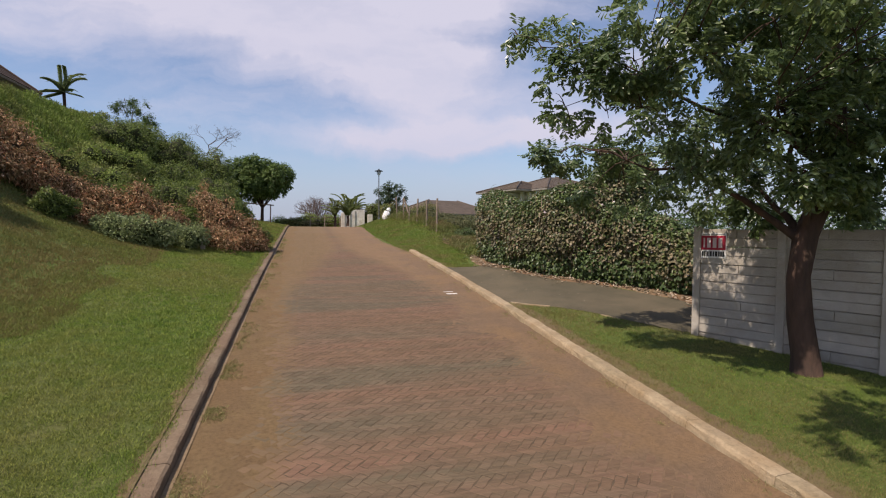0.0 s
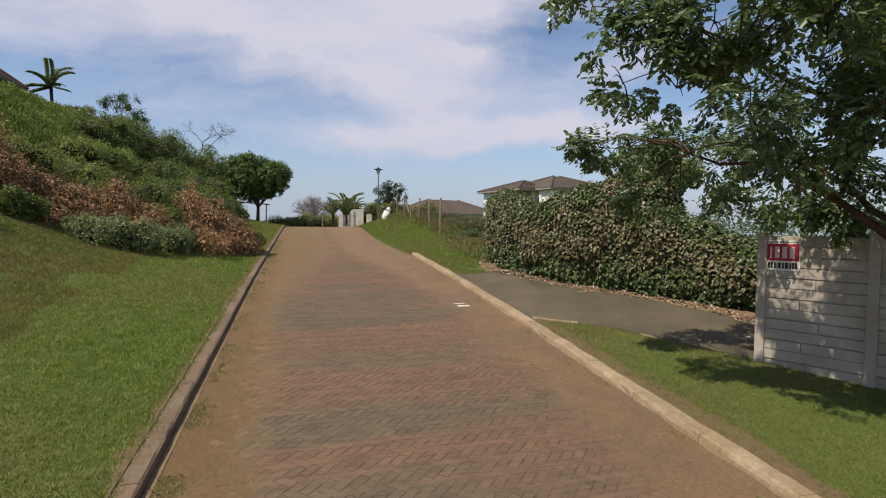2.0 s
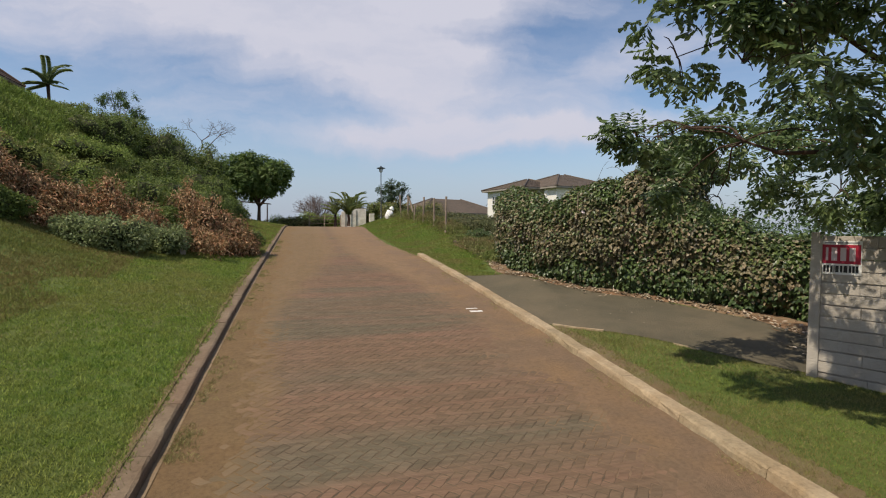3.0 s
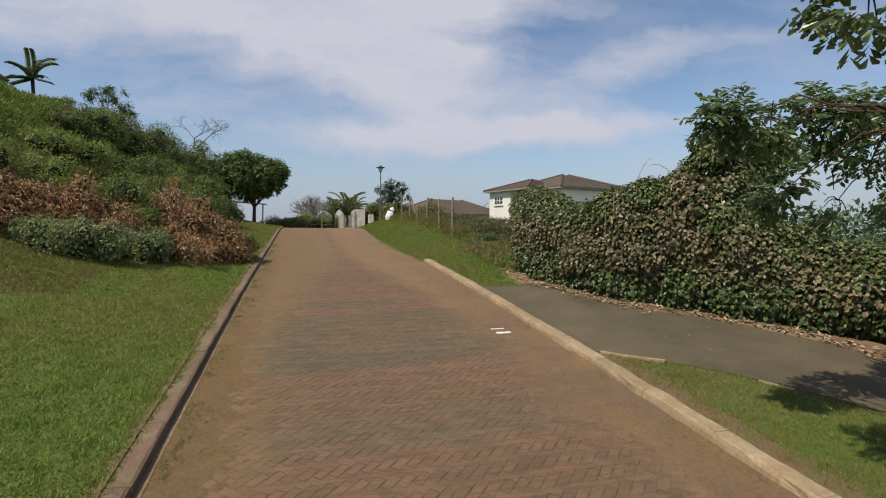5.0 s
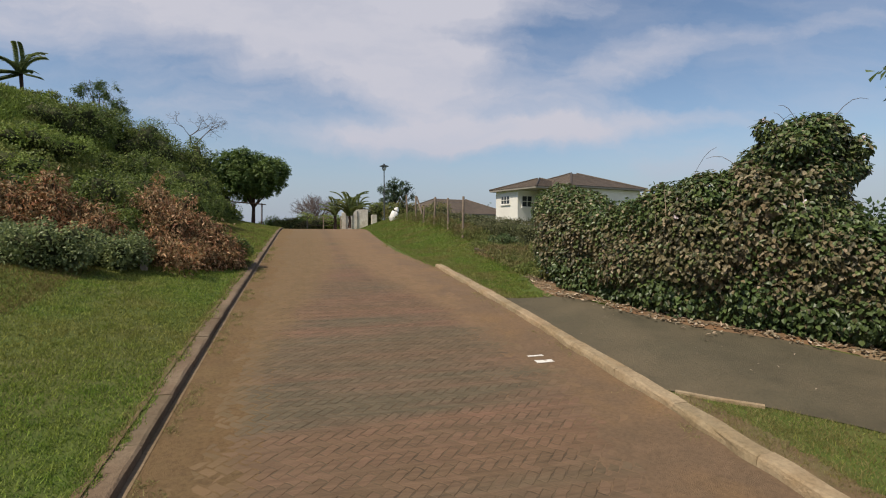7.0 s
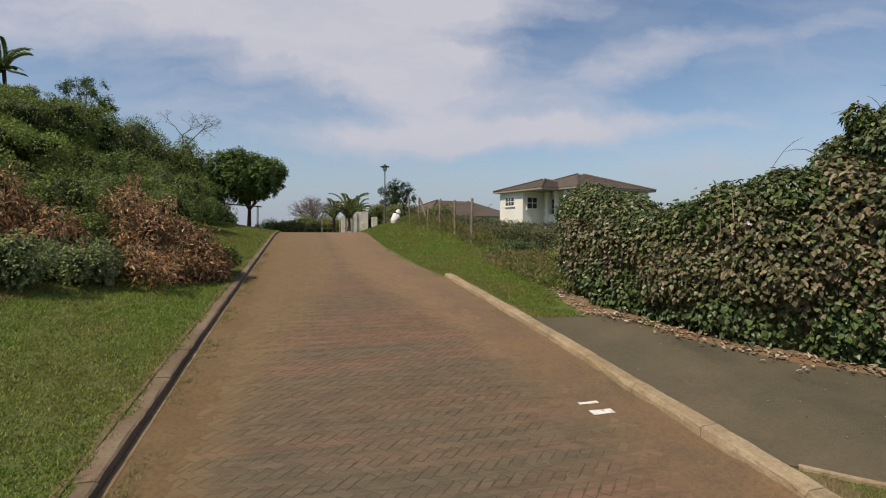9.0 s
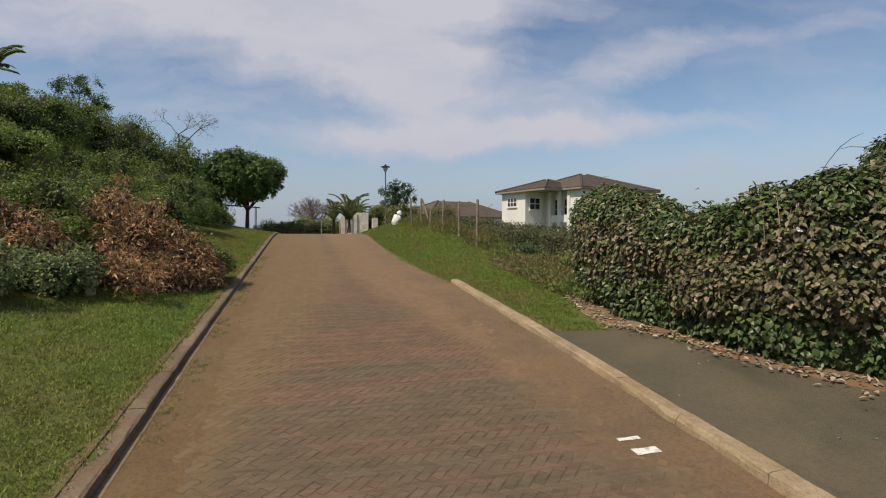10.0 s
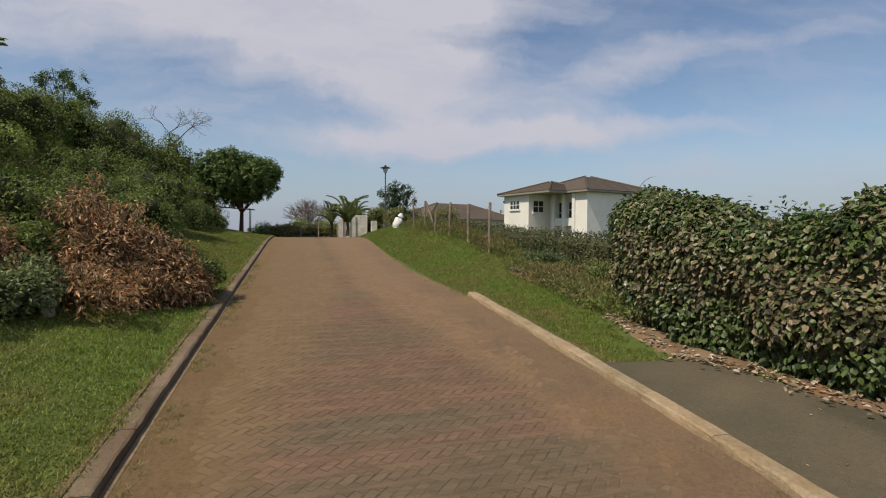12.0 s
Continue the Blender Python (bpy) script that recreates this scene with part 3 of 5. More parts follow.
def shell_leaves(name, centres, sizes, count, length, width, mat, parent, droop=0.3, floor=None, flat=1.0, shape=LEAFLET, faces=LEAFLET_F, stray=0.35, loose=0.8):
    """Leaves on the outside of a group of clumps; those inside another clump are dropped."""
    centres, sizes = np.asarray(centres, float), np.asarray(sizes, float)
    k = rng.choice(len(centres), count, p=sizes ** 2 / (sizes ** 2).sum())
    d = rand_dirs(count)
    rad = sizes[k] * (0.76 + 0.34 * rng.uniform(0, 1, count) + stray * rng.uniform(0, 1, count) ** 6)
    p = centres[k] + d * rad[:, None] * (1, 1, flat)
    keep = np.ones(count, bool)
    for c, s in zip(centres, sizes):
        keep &= (np.linalg.norm((p - c) / (1, 1, flat), axis=1) > s * 0.72)
    if floor is not None:
        keep &= p[:, 2] > floor(p[:, 0], p[:, 1]) + 0.02
    p, d = p[keep], d[keep]
    n = len(p)
    ahead = d * 0.5 + rand_dirs(n) * loose - np.array((0, 0, droop))
    nor = d * 0.8 + rand_dirs(n) * loose * 0.6 + np.array((0, 0, 0.5))
    return leaves(name, p, ahead, nor, length * rng.uniform(0.6, 1.25, n), width * rng.uniform(0.7, 1.2, n), mat, parent, shape, faces)


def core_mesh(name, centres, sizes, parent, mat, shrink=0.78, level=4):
    """Dark fill painting a bush's inner shade: one uneven mass that swells where its clumps are."""
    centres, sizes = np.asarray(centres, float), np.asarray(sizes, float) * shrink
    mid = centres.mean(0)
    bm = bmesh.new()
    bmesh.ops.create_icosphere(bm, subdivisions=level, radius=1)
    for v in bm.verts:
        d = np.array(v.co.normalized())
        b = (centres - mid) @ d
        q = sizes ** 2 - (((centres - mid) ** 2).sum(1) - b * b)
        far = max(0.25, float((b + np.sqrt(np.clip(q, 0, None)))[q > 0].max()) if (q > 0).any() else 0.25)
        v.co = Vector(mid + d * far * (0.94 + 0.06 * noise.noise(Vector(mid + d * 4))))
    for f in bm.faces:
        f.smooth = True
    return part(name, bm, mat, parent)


def shrub(name, x, y, rx, ry, h, mat, label, category="shrub", n=9, count=2600, leaf=0.09, seed=1, group="", lift=0.0, flat=1.0, core="core", slim=0.55, droop=0.3, lump=(0.22, 0.44), sprawl=False):
    z = float(ground_z(x, y))
    ob = empty(name, (x, y, z - 0.05), label=label, category=category, group=group)
    c, s = lumps(n, (0, 0, h * 0.46 + lift), (rx, ry, h * 0.5), seed, *lump)
    s = np.minimum(s, h * 0.34)
    if sprawl:
        # uneven tufts heaped up towards the middle
        r = np.random.default_rng(seed)
        out_, a = np.sqrt(r.uniform(0, 1, n)), r.uniform(0, 2 * math.pi, n)
        px, py = rx * out_ * np.cos(a), ry * out_ * np.sin(a)
        base_z = ground_z(px + x, py + y) - z
        top = h * (1 - 0.72 * out_ ** 1.6) * r.uniform(0.55, 1.0, n)
        c = np.stack([px, py, base_z + top * r.uniform(0.25, 0.9, n)], 1)
        s = r.uniform(0.13, 0.27, n)
    floor = (lambda px, py: ground_z(px + x, py + y) - z)
    shell_leaves("foliage", c, s, count, leaf, leaf * slim, mat, ob, droop=droop, floor=floor, flat=flat, stray=0.9 if sprawl else 0.35)
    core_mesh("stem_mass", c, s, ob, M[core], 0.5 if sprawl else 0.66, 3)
    return ob


def bend(p, q, sag, n=5):
    p, q = Vector(p), Vector(q)
    return [p.lerp(q, i / (n - 1)) + Vector((0, 0, sag * math.sin(math.pi * i / (n - 1)))) for i in range(n)]


# ---- left bank ----
GREY, DEAD = "low grey-green leafy shrub at the lawn edge", "dried-out brown shrub with curled dead leaves"
DENSE, BRIGHT = "dense dark green shrub on the bank", "fresh green scrambling shrub high on the bank"
# x, y, half widths and height of each shrub
GREY_SHRUBS = [(-4.9, 17.75, 1.05, 0.85, 0.95), (-3.95, 18.95, 0.75, 0.7, 0.9), (-5.75, 18.1, 0.7, 0.6, 0.7)]
DEAD_SHRUBS = [(-3.5, 21.4, 1.3, 1.1, 2.0), (-2.6, 21.9, 0.8, 0.9, 1.5), (-5.4, 19.75, 1.0, 0.65, 1.6), (-3.0, 21.0, 0.7, 0.5, 0.9), (-2.3, 21.5, 0.5, 0.5, 0.8),
    (-4.0, 22.7, 1.2, 1.0, 1.9), (-4.55, 19.6, 0.7, 0.6, 1.15), (-7.9, 18.8, 1.1, 0.9, 1.2), (-7.1, 19.2, 0.9, 0.8, 1.25), (-8.6, 18.9, 0.9, 0.8, 1.5),
    (-6.2, 19.5, 0.8, 0.7, 1.3), (-9.9, 17.3, 0.9, 0.8, 1.5), (-9.2, 18.2, 1.4, 1.2, 1.7), (-10.6, 16.6, 1.5, 1.2, 1.6), (-12.4, 16.0, 1.5, 1.4, 1.5)]
GREEN_SHRUBS = [(-7.2, 17.5, 0.6, 0.5, 0.75), (-4.35, 20.35, 0.7, 0.6, 1.2), (-2.0, 22.4, 0.55, 0.8, 0.95), (-5.3, 21.6, 1.3, 0.9, 1.9), (-7.0, 21.3, 1.4, 1.0, 1.2),
    (-9.6, 14.9, 1.1, 1.0, 1.2), (-4.3, 24.2, 1.3, 1.4, 1.7), (-4.6, 28.0, 1.4, 2.0, 1.9), (-6.0, 23.6, 1.7, 1.5, 1.6), (-6.8, 28.5, 2.0, 2.2, 1.8)]
FAR_SHRUBS = [(-7.3, 46.5, 1.6, 1.6, 2.6), (-5.6, 33.5, 1.6, 2.4, 2.6), (-8.0, 34.0, 2.0, 2.4, 2.2), (-10.6, 33.0, 2.2, 2.4, 1.5), (-6.6, 41.0, 1.3, 1.6, 4.8),
    (-8.9, 40.0, 2.0, 2.4, 3.7), (-11.5, 39.0, 2.2, 2.6, 1.5), (-4.9, 38.5, 0.9, 1.8, 1.6)]
FRESH_SHRUBS = [(-8.8, 20.8, 1.4, 1.0, 0.95), (-8.2, 23.0, 1.8, 1.6, 1.0), (-9.3, 27.5, 2.2, 2.2, 1.1),
    (-13.8, 36.5, 2.4, 2.6, 0.7)]
seed = 40
for kind, words, places in (("leaf_grey", GREY, GREY_SHRUBS), ("leaf_dead", DEAD, DEAD_SHRUBS), ("leaf_green", DENSE, GREEN_SHRUBS), ("leaf_green", DENSE, FAR_SHRUBS), ("leaf_bright", BRIGHT, FRESH_SHRUBS)):
    for x, y, rx, ry, h in places:
        bulk = (rx + ry) / 2 * h
        seed += 1
        if kind == "leaf_dead":
            # curled leaves hang long and narrow from many small tufts
            shrub("shrub", x, y, rx * 1.25, ry * 1.2, h * 1.38, M[kind], words, n=int(50 + 45 * bulk), count=int(6500 + 6500 * bulk), leaf=0.135, seed=seed, group="shrubs on the bank", core="core_dead", slim=0.30, droop=0.75, sprawl=True)
        else:
            shrub("shrub", x, y, rx, ry, h, M[kind], words, n=46, count=int(6500 + 2600 * min(bulk, 4)), leaf=0.085 + 0.0017 * max(0, y - 20), seed=seed, group="shrubs on the bank", lump=(0.18, 0.36))


def cover(name, count, x0, x1, y0, y1, length, width, mat, keep, label, high=0.5, lean=(0.25, -0.1, 0.5), lumpy=0.9):
    """Loose low growth over the ground."""
    p = np.stack([rng.uniform(x0, x1, count), rng.uniform(y0, y1, count)], 1)
    p = p[keep(p[:, 0], p[:, 1])]
    n = len(p)
    lump = np.array([noise.noise(Vector((a * lumpy, b * lumpy, 2))) for a, b in p]) * 0.6 + 0.5
    z = ground_z(p[:, 0], p[:, 1]) + rng.uniform(0, 1, n) ** 0.6 * high * np.clip(0.25 + lump, 0.15, 2)
    ahead = rand_dirs(n) * 0.9 + lean
    nor = rand_dirs(n) * 0.7 + (0.4, -0.2, 0.8)
    ob = leaves(name, np.column_stack([p, z]), ahead, nor, length * rng.uniform(0.6, 1.4, n), width * rng.uniform(0.6, 1.3, n), mat, None, LEAFLET, LEAFLET_F)
    return tagged(ob, label, "undergrowth", kind="stuff")


cover("bank_growth", 130000, -26, -5.4, 11, 48, 0.13, 0.05, M["leaf_bright"], lambda x, y: x < -10.0 + 0.55 * np.clip(y - 16, 0, 8), "rank green creeper over the bank", 0.7)
cover("bank_grass", 240000, -26, -5.4, 11, 48, 0.20, 0.016, M["leaf_bright"], lambda x, y: x < -9.6 + 0.55 * np.clip(y - 16, 0, 8), "long rank green grass over the bank", 0.6, (0.15, -0.1, 1.3))

cover("dry_growth", 26000, -12, -2.3, 18.6, 22.6, 0.14, 0.035, M["leaf_dead"], lambda x, y: (np.abs(y - 20.3 - 0.10 * (x + 6)) < 1.9) & (np.sin(x * 1.9 + y) + np.sin(y * 2.1 - x * 0.8) > -0.5), "dry brown creeper between the dead shrubs", 1.1, (0.2, -0.2, -0.5), 1.4)

# utility stub in the shrubs
stub = empty("marker_stub", (-3.42, 19.1, float(ground_z(-3.42, 19.1))), label="small grey concrete marker stub among the shrubs", category="marker")
bm = bmesh.new()
box(bm, -0.07, -0.07, -0.1, 0.07, 0.07, 0.42, 0.012)
part("stub", bm, M["wall"], stub)

# ---- hedge ----
HEDGE = [(10.2, 9.0, 1.6), (9.6, 10.2, 1.6), (9.0, 11.2, 1.7), (8.45, 11.9, 2.0), (7.95, 12.7, 2.5), (7.3, 13.4, 2.7), (6.85, 14.1, 2.4), (6.65, 14.8, 2.1),
    (6.6, 15.8, 2.05), (6.4, 16.6, 2.2), (6.42, 17.4, 2.4), (6.7, 18.5, 2.45), (6.95, 19.1, 2.25)]
hedge = empty("creeper_hedge", (0, 0, 0), label="tall hedge smothered in broad-leaved creeper with dry patches", category="hedge")
hc, hs, layer = [], [], []
for (ax, ay, ah), (bx, by, bh) in zip(HEDGE, HEDGE[1:]):
    steps = max(2, round(math.hypot(bx - ax, by - ay) / 0.24))
    for k in range(steps):
        x, y, h = ax + (bx - ax) * k / steps, ay + (by - ay) * k / steps, ah + (bh - ah) * k / steps
        z = float(ground_z(x, y))
        levels = max(3, round(h / 0.36))
        for j in range(levels):
            zz = 0.26 + (h - 0.69) * j / (levels - 1)
            r = random.uniform(0.40, 0.54) if j else random.uniform(0.34, 0.44)
            hc.append((x + random.uniform(-0.16, 0.16) + 0.42, y + random.uniform(-0.2, 0.2), z + zz + random.uniform(-0.10, 0.12)))
            hs.append(r)
            layer.append(2 if j == levels - 1 else 0 if zz < 0.62 else 1)
HUMP = len(hc)
for k in range(34):
    up = random.uniform(1.4, 3.35)
    hc.append((random.gauss(8.95, 0.46 - 0.07 * up), random.gauss(12.85, 0.55 - 0.07 * up), 1.0 + up))
    hs.append(random.uniform(0.28, 0.52))
    layer.append(2 if hc[-1][2] > 3.6 else 1)
# its shoulder, sloping down into the hedge, and a few looser tufts round its top
for k in range(16):
    hc.append((random.gauss(8.35, 0.18), random.gauss(13.3, 0.25), 1.0 + random.uniform(1.3, 2.55)))
    hs.append(random.uniform(0.26, 0.44))
    layer.append(1)
for k in range(12):
    hc.append((random.gauss(9.0, 0.42), random.gauss(12.85, 0.5), 1.0 + random.uniform(2.7, 3.65)))
    hs.append(random.uniform(0.12, 0.22))
    layer.append(2)
hc, hs, layer = np.array(hc), np.array(hs), np.array(layer)


def hedge_leaves(name, want, count, mats):
    """Leaves over some of the clumps; none inside any other clump of the hedge."""
    pick = np.flatnonzero(np.isin(layer, want))
    for mat, share, size in mats:
        shell_leaves(name, hc[pick], hs[pick], int(count * share), size, size * 0.74, M[mat], hedge, droop=0.85, floor=ground_z, shape=LEAF, faces=LEAF_F, stray=0.10, loose=0.7)


hedge_leaves("top_foliage", (2,), 120000, (("leaf_hedge", 0.8, 0.092), ("leaf_dry", 0.2, 0.09)))
hedge_leaves("dry_foliage", (1,), 200000, (("leaf_dry", 0.7, 0.10), ("leaf_hedge", 0.3, 0.095)))
hedge_leaves("lower_foliage", (0,), 52000, (("leaf_low", 0.9, 0.105), ("leaf_dry", 0.1, 0.085)))
# solid fill along the hedge, coloured dark for the shade between leaves
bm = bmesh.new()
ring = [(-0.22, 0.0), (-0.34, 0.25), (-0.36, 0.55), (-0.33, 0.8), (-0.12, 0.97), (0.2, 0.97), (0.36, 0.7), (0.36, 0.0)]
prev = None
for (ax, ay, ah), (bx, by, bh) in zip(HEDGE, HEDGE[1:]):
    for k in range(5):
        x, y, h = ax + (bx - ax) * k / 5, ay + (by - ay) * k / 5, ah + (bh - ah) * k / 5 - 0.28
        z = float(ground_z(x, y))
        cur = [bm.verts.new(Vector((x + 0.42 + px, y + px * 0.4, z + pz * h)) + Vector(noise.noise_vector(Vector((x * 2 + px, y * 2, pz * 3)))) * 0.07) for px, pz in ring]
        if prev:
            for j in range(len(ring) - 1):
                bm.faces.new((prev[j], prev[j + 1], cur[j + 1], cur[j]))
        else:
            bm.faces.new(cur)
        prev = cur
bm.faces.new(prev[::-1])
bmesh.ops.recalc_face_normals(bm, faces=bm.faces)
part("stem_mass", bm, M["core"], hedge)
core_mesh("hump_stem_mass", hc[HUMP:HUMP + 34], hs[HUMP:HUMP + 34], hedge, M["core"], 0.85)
# bare creeper stems that stand out of the hedge's top and hang in its dry part
for k in range(16):
    i = random.choice([j for j in range(len(hc)) if hc[j][2] > 2.9])
    a = Vector(hc[i]) + Vector((random.uniform(-0.4, 0.2), random.uniform(-0.4, 0.4), hs[i] * 0.7))
    b = a + Vector((random.uniform(-0.5, 0.3), random.uniform(-0.7, 0.7), random.uniform(0.15, 0.5)))
    bm = tube(bmesh.new(), bend(a, b, 0.12, 5), [0.006, 0.005, 0.005, 0.004, 0.002], 4)
    part("creeper_stem", bm, M["twig"], hedge)
for k in range(70):
    a = Vector((random.uniform(7.95, 8.6), random.uniform(12.0, 14.2), 0)) - Vector((0.25, 0.12, 0))
    a.z = float(ground_z(a.x, a.y)) + random.uniform(1.4, 2.7)
    a.x = float(np.interp(a.y, [11.9, 12.7, 13.4, 14.1, 14.8], [8.4, 7.9, 7.25, 6.8, 6.6])) + random.uniform(-0.06, 0.12)
    b = a + Vector((random.uniform(-0.15, 0.1), random.uniform(-0.35, 0.35), -random.uniform(0.3, 0.9)))
    bm = tube(bmesh.new(), bend(a, b, 0.1, 4), [0.005, 0.006, 0.006, 0.004], 4)
    part("dry_stem", bm, M["litter"], hedge)

# ---- wall ----
WX, WY, WD = 6.97, 7.65, Vector((0.42, -0.907, 0)).normalized()
wall = empty("precast_wall", label="weathered grey precast concrete panel wall in tree shade", category="garden wall", kind="structure")
BAY, PANEL = 1.33, 0.313
wall_base = 0.50
wall_turn = math.degrees(math.atan2(WD.y, WD.x))
for i in range(7):
    p = Vector((WX, WY, 0)) + WD * BAY * i
    m = pose(p.x, p.y, wall_base, 0, random.uniform(-0.5, 0.5), wall_turn)
    bm = bmesh.new()
    box(bm, -0.065, -0.075, -0.5, 0.065, 0.075, 1.93, 0.012)
    bm.transform(m)
    part("post", bm, M["wall"], wall)
    if i < 6:
        for k in range(-1, 6):
            bm = bmesh.new()
            z0 = k * PANEL + random.uniform(-0.004, 0.004)
            box(bm, 0.05, -0.008, z0 + 0.002, BAY - 0.05, 0.025, z0 + PANEL - 0.002)
            cut = (BAY / 2 if k % 2 else BAY / 3) + random.uniform(-0.1, 0.1)
            box(bm, 0.06, -0.036, z0 + 0.010, BAY - 0.06, -0.010, z0 + PANEL / 2 - 0.006, 0.004)
            for x0, x1 in ((0.06, cut - 0.003), (cut + 0.003, BAY - 0.06)):
                box(bm, x0, -0.036, z0 + PANEL / 2 + 0.006, x1, -0.010, z0 + PANEL - 0.010, 0.004)
            bm.transform(m)
            part("panel", bm, M["wall"], wall)

# security sign: white board, red band, plain bars for its writing
sign = empty("sign", (WX, WY, wall_base), wall_turn, label="white and red security sign screwed to the wall", category="sign")
SX, SZ, SW, SH = 0.07, 1.36, 0.43, 0.45


def plate(name, x0, z0, x1, z1, y0, y1, mat, parent, label=""):
    return part(name, box(bmesh.new(), x0, y0, z0, x1, y1, z1), mat, parent, label)


board = plate("board", SX, SZ, SX + SW, SZ + SH, -0.047, -0.040, M["white"], sign)
plate("red_band", SX + 0.004, SZ + 0.145, SX + SW - 0.012, SZ + 0.40, -0.050, -0.047, M["red"], sign, "red band across the board")
x = SX + 0.045
for w in (0.026, 0.062, 0.062, 0.062):
    plate("lettering_bar", x, SZ + 0.185, x + w, SZ + 0.36, -0.053, -0.050, M["letter"], sign)
    x += w + 0.035
x = SX + 0.02
for w in (0.032, 0.032, 0.032, 0.012, 0.045, 0.032, 0.05, 0.03, 0.03, 0.03):
    plate("lettering_bar", x, SZ + 0.03, x + w * 0.8, SZ + 0.12, -0.050, -0.047, M["black"], sign)
    x += w + 0.006
x = SX + 0.03
for w in (0.12, 0.06, 0.15):
    plate("lettering_bar", x, SZ + 0.415, x + w, SZ + 0.435, -0.050, -0.047, M["grey"], sign)
    x += w + 0.02
# small dark marks on the end post
for x in (-0.045, 0.005):
    plate("post_mark", x, 1.40, x + 0.035, 1.53, -0.078, -0.075, M["black"], wall)

# ---- tree beside the wall ----
TX, TY = 7.0, 5.6
TZ = float(ground_z(TX, TY))
tree = empty("tree", (TX, TY, TZ), label="broad tree with thick bent trunk and glossy dark leaves", category="tree")
bm = bmesh.new()
tube(bm, [(0.06, 0, -0.2), (0.03, 0.02, 0.25), (-0.02, 0.05, 0.8), (-0.07, 0.05, 1.4), (-0.04, 0.0, 2.0), (0.28, -0.05, 2.7), (0.55, 0.0, 3.6), (0.55, 0.1, 4.8)],
     [0.22, 0.18, 0.16, 0.155, 0.165, 0.14, 0.11, 0.05], 14)
for v in bm.verts:
    v.co += Vector(noise.noise_vector(v.co * 4)) * 0.035
part("trunk", bm, M["bark"], tree)
# round clumps of foliage at the ends of the limbs: x, y, z, size
HEDGE_SIDE = [(3.85, 7.8, 3.64, 0.17), (4.15, 7.8, 3.62, 0.28), (4.55, 7.9, 3.67, 0.39), (5.05, 7.9, 3.67, 0.4), (5.5, 7.7, 3.62, 0.39), (5.0, 8.1, 3.0, 0.28), (5.6, 8.0, 2.9, 0.28),
    (5.5, 8.0, 3.2, 0.32), (5.9, 7.8, 3.25, 0.4), (6.35, 7.9, 2.95, 0.34), (6.5, 8.0, 3.6, 0.5), (7.4, 8.2, 4.2, 0.7)]
ROAD_TIPS = [(2.79, 6.4, 5.0, 0.24), (3.12, 6.35, 4.85, 0.3), (3.27, 6.3, 4.45, 0.28), (3.47, 6.3, 4.05, 0.28), (3.62, 6.2, 4.9, 0.45), (3.77, 6.1, 4.4, 0.42), (3.92, 6.0, 3.95, 0.34)]
ROAD_SIDE = [(4.2, 5.8, 4.6, 0.55), (4.25, 5.7, 3.95, 0.42), (4.9, 6.0, 3.75, 0.5), (3.9, 4.9, 5.0, 0.6), (4.6, 5.0, 4.4, 0.6), (5.3, 4.7, 4.8, 0.7), (5.1, 6.6, 4.6, 0.4),
    (5.2, 3.9, 5.4, 0.55), (2.9, 2.6, 4.9, 0.6), (3.7, 3.1, 4.8, 0.6), (4.6, 3.4, 4.9, 0.6)]
WALL_SIDE = [(5.5, 6.0, 3.4, 0.5), (6.75, 5.1, 3.05, 0.36), (7.3, 5.1, 2.95, 0.42), (7.9, 5.6, 2.9, 0.45), (8.4, 6.1, 2.8, 0.45), (7.7, 4.6, 3.2, 0.45), (8.6, 5.0, 3.0, 0.5),
    (6.9, 7.3, 2.95, 0.45), (7.6, 6.9, 2.75, 0.5), (6.6, 6.5, 3.2, 0.35), (7.5, 6.9, 3.1, 0.55), (8.2, 5.4, 3.4, 0.7)]
HEAD = [(6.0, 4.3, 4.6, 0.55), (6.7, 4.0, 4.4, 0.55), (7.2, 5.4, 5.8, 1.0), (8.4, 6.2, 4.9, 0.9), (5.7, 5.2, 3.7, 0.55), (6.3, 4.6, 3.7, 0.55), (6.6, 5.6, 4.4, 0.6)]
INNER = [(6.2, 5.0, 3.1, 0.4), (6.8, 4.6, 3.35, 0.5), (7.4, 4.4, 3.0, 0.4), (6.5, 4.9, 4.0, 0.6), (7.3, 4.7, 4.3, 0.7), (8.0, 4.2, 3.8, 0.7), (5.7, 5.5, 4.4, 0.35), (6.0, 5.8, 3.9, 0.3),
    (5.2, 5.4, 5.3, 0.6), (6.2, 5.2, 5.4, 0.7), (8.6, 4.2, 3.2, 0.5), (7.8, 3.7, 3.3, 0.5), (6.4, 3.4, 4.8, 0.5), (7.2, 3.0, 4.6, 0.6)]
CLUMPS = HEDGE_SIDE + ROAD_TIPS + ROAD_SIDE + WALL_SIDE + HEAD + INNER
FORKS = [Vector(q) for q in ((4.9, 6.9, 3.45), (4.5, 5.8, 4.3), (6.1, 6.2, 4.5), (6.9, 7.1, 3.5), (7.7, 5.7, 4.6), (5.7, 5.0, 3.9))]
base = Vector((TX, TY, TZ))
for q in FORKS:
    low_fork = q.z < 4.0
    pts = bend(Vector((-0.04, 0.02, 1.9)) if low_fork else Vector((0.4, 0, 3.0)), q - base, 0.22 if low_fork else 0.1, 7)
    for p_ in pts[1:6]:
        p_ += Vector((random.gauss(0, 0.06), random.gauss(0, 0.06), random.gauss(0, 0.05)))
    part("limb", tube(bmesh.new(), pts, [0.07, 0.052, 0.042, 0.034, 0.026, 0.02, 0.011], 8), M["bark"], tree)
tips, tip_r = [], []
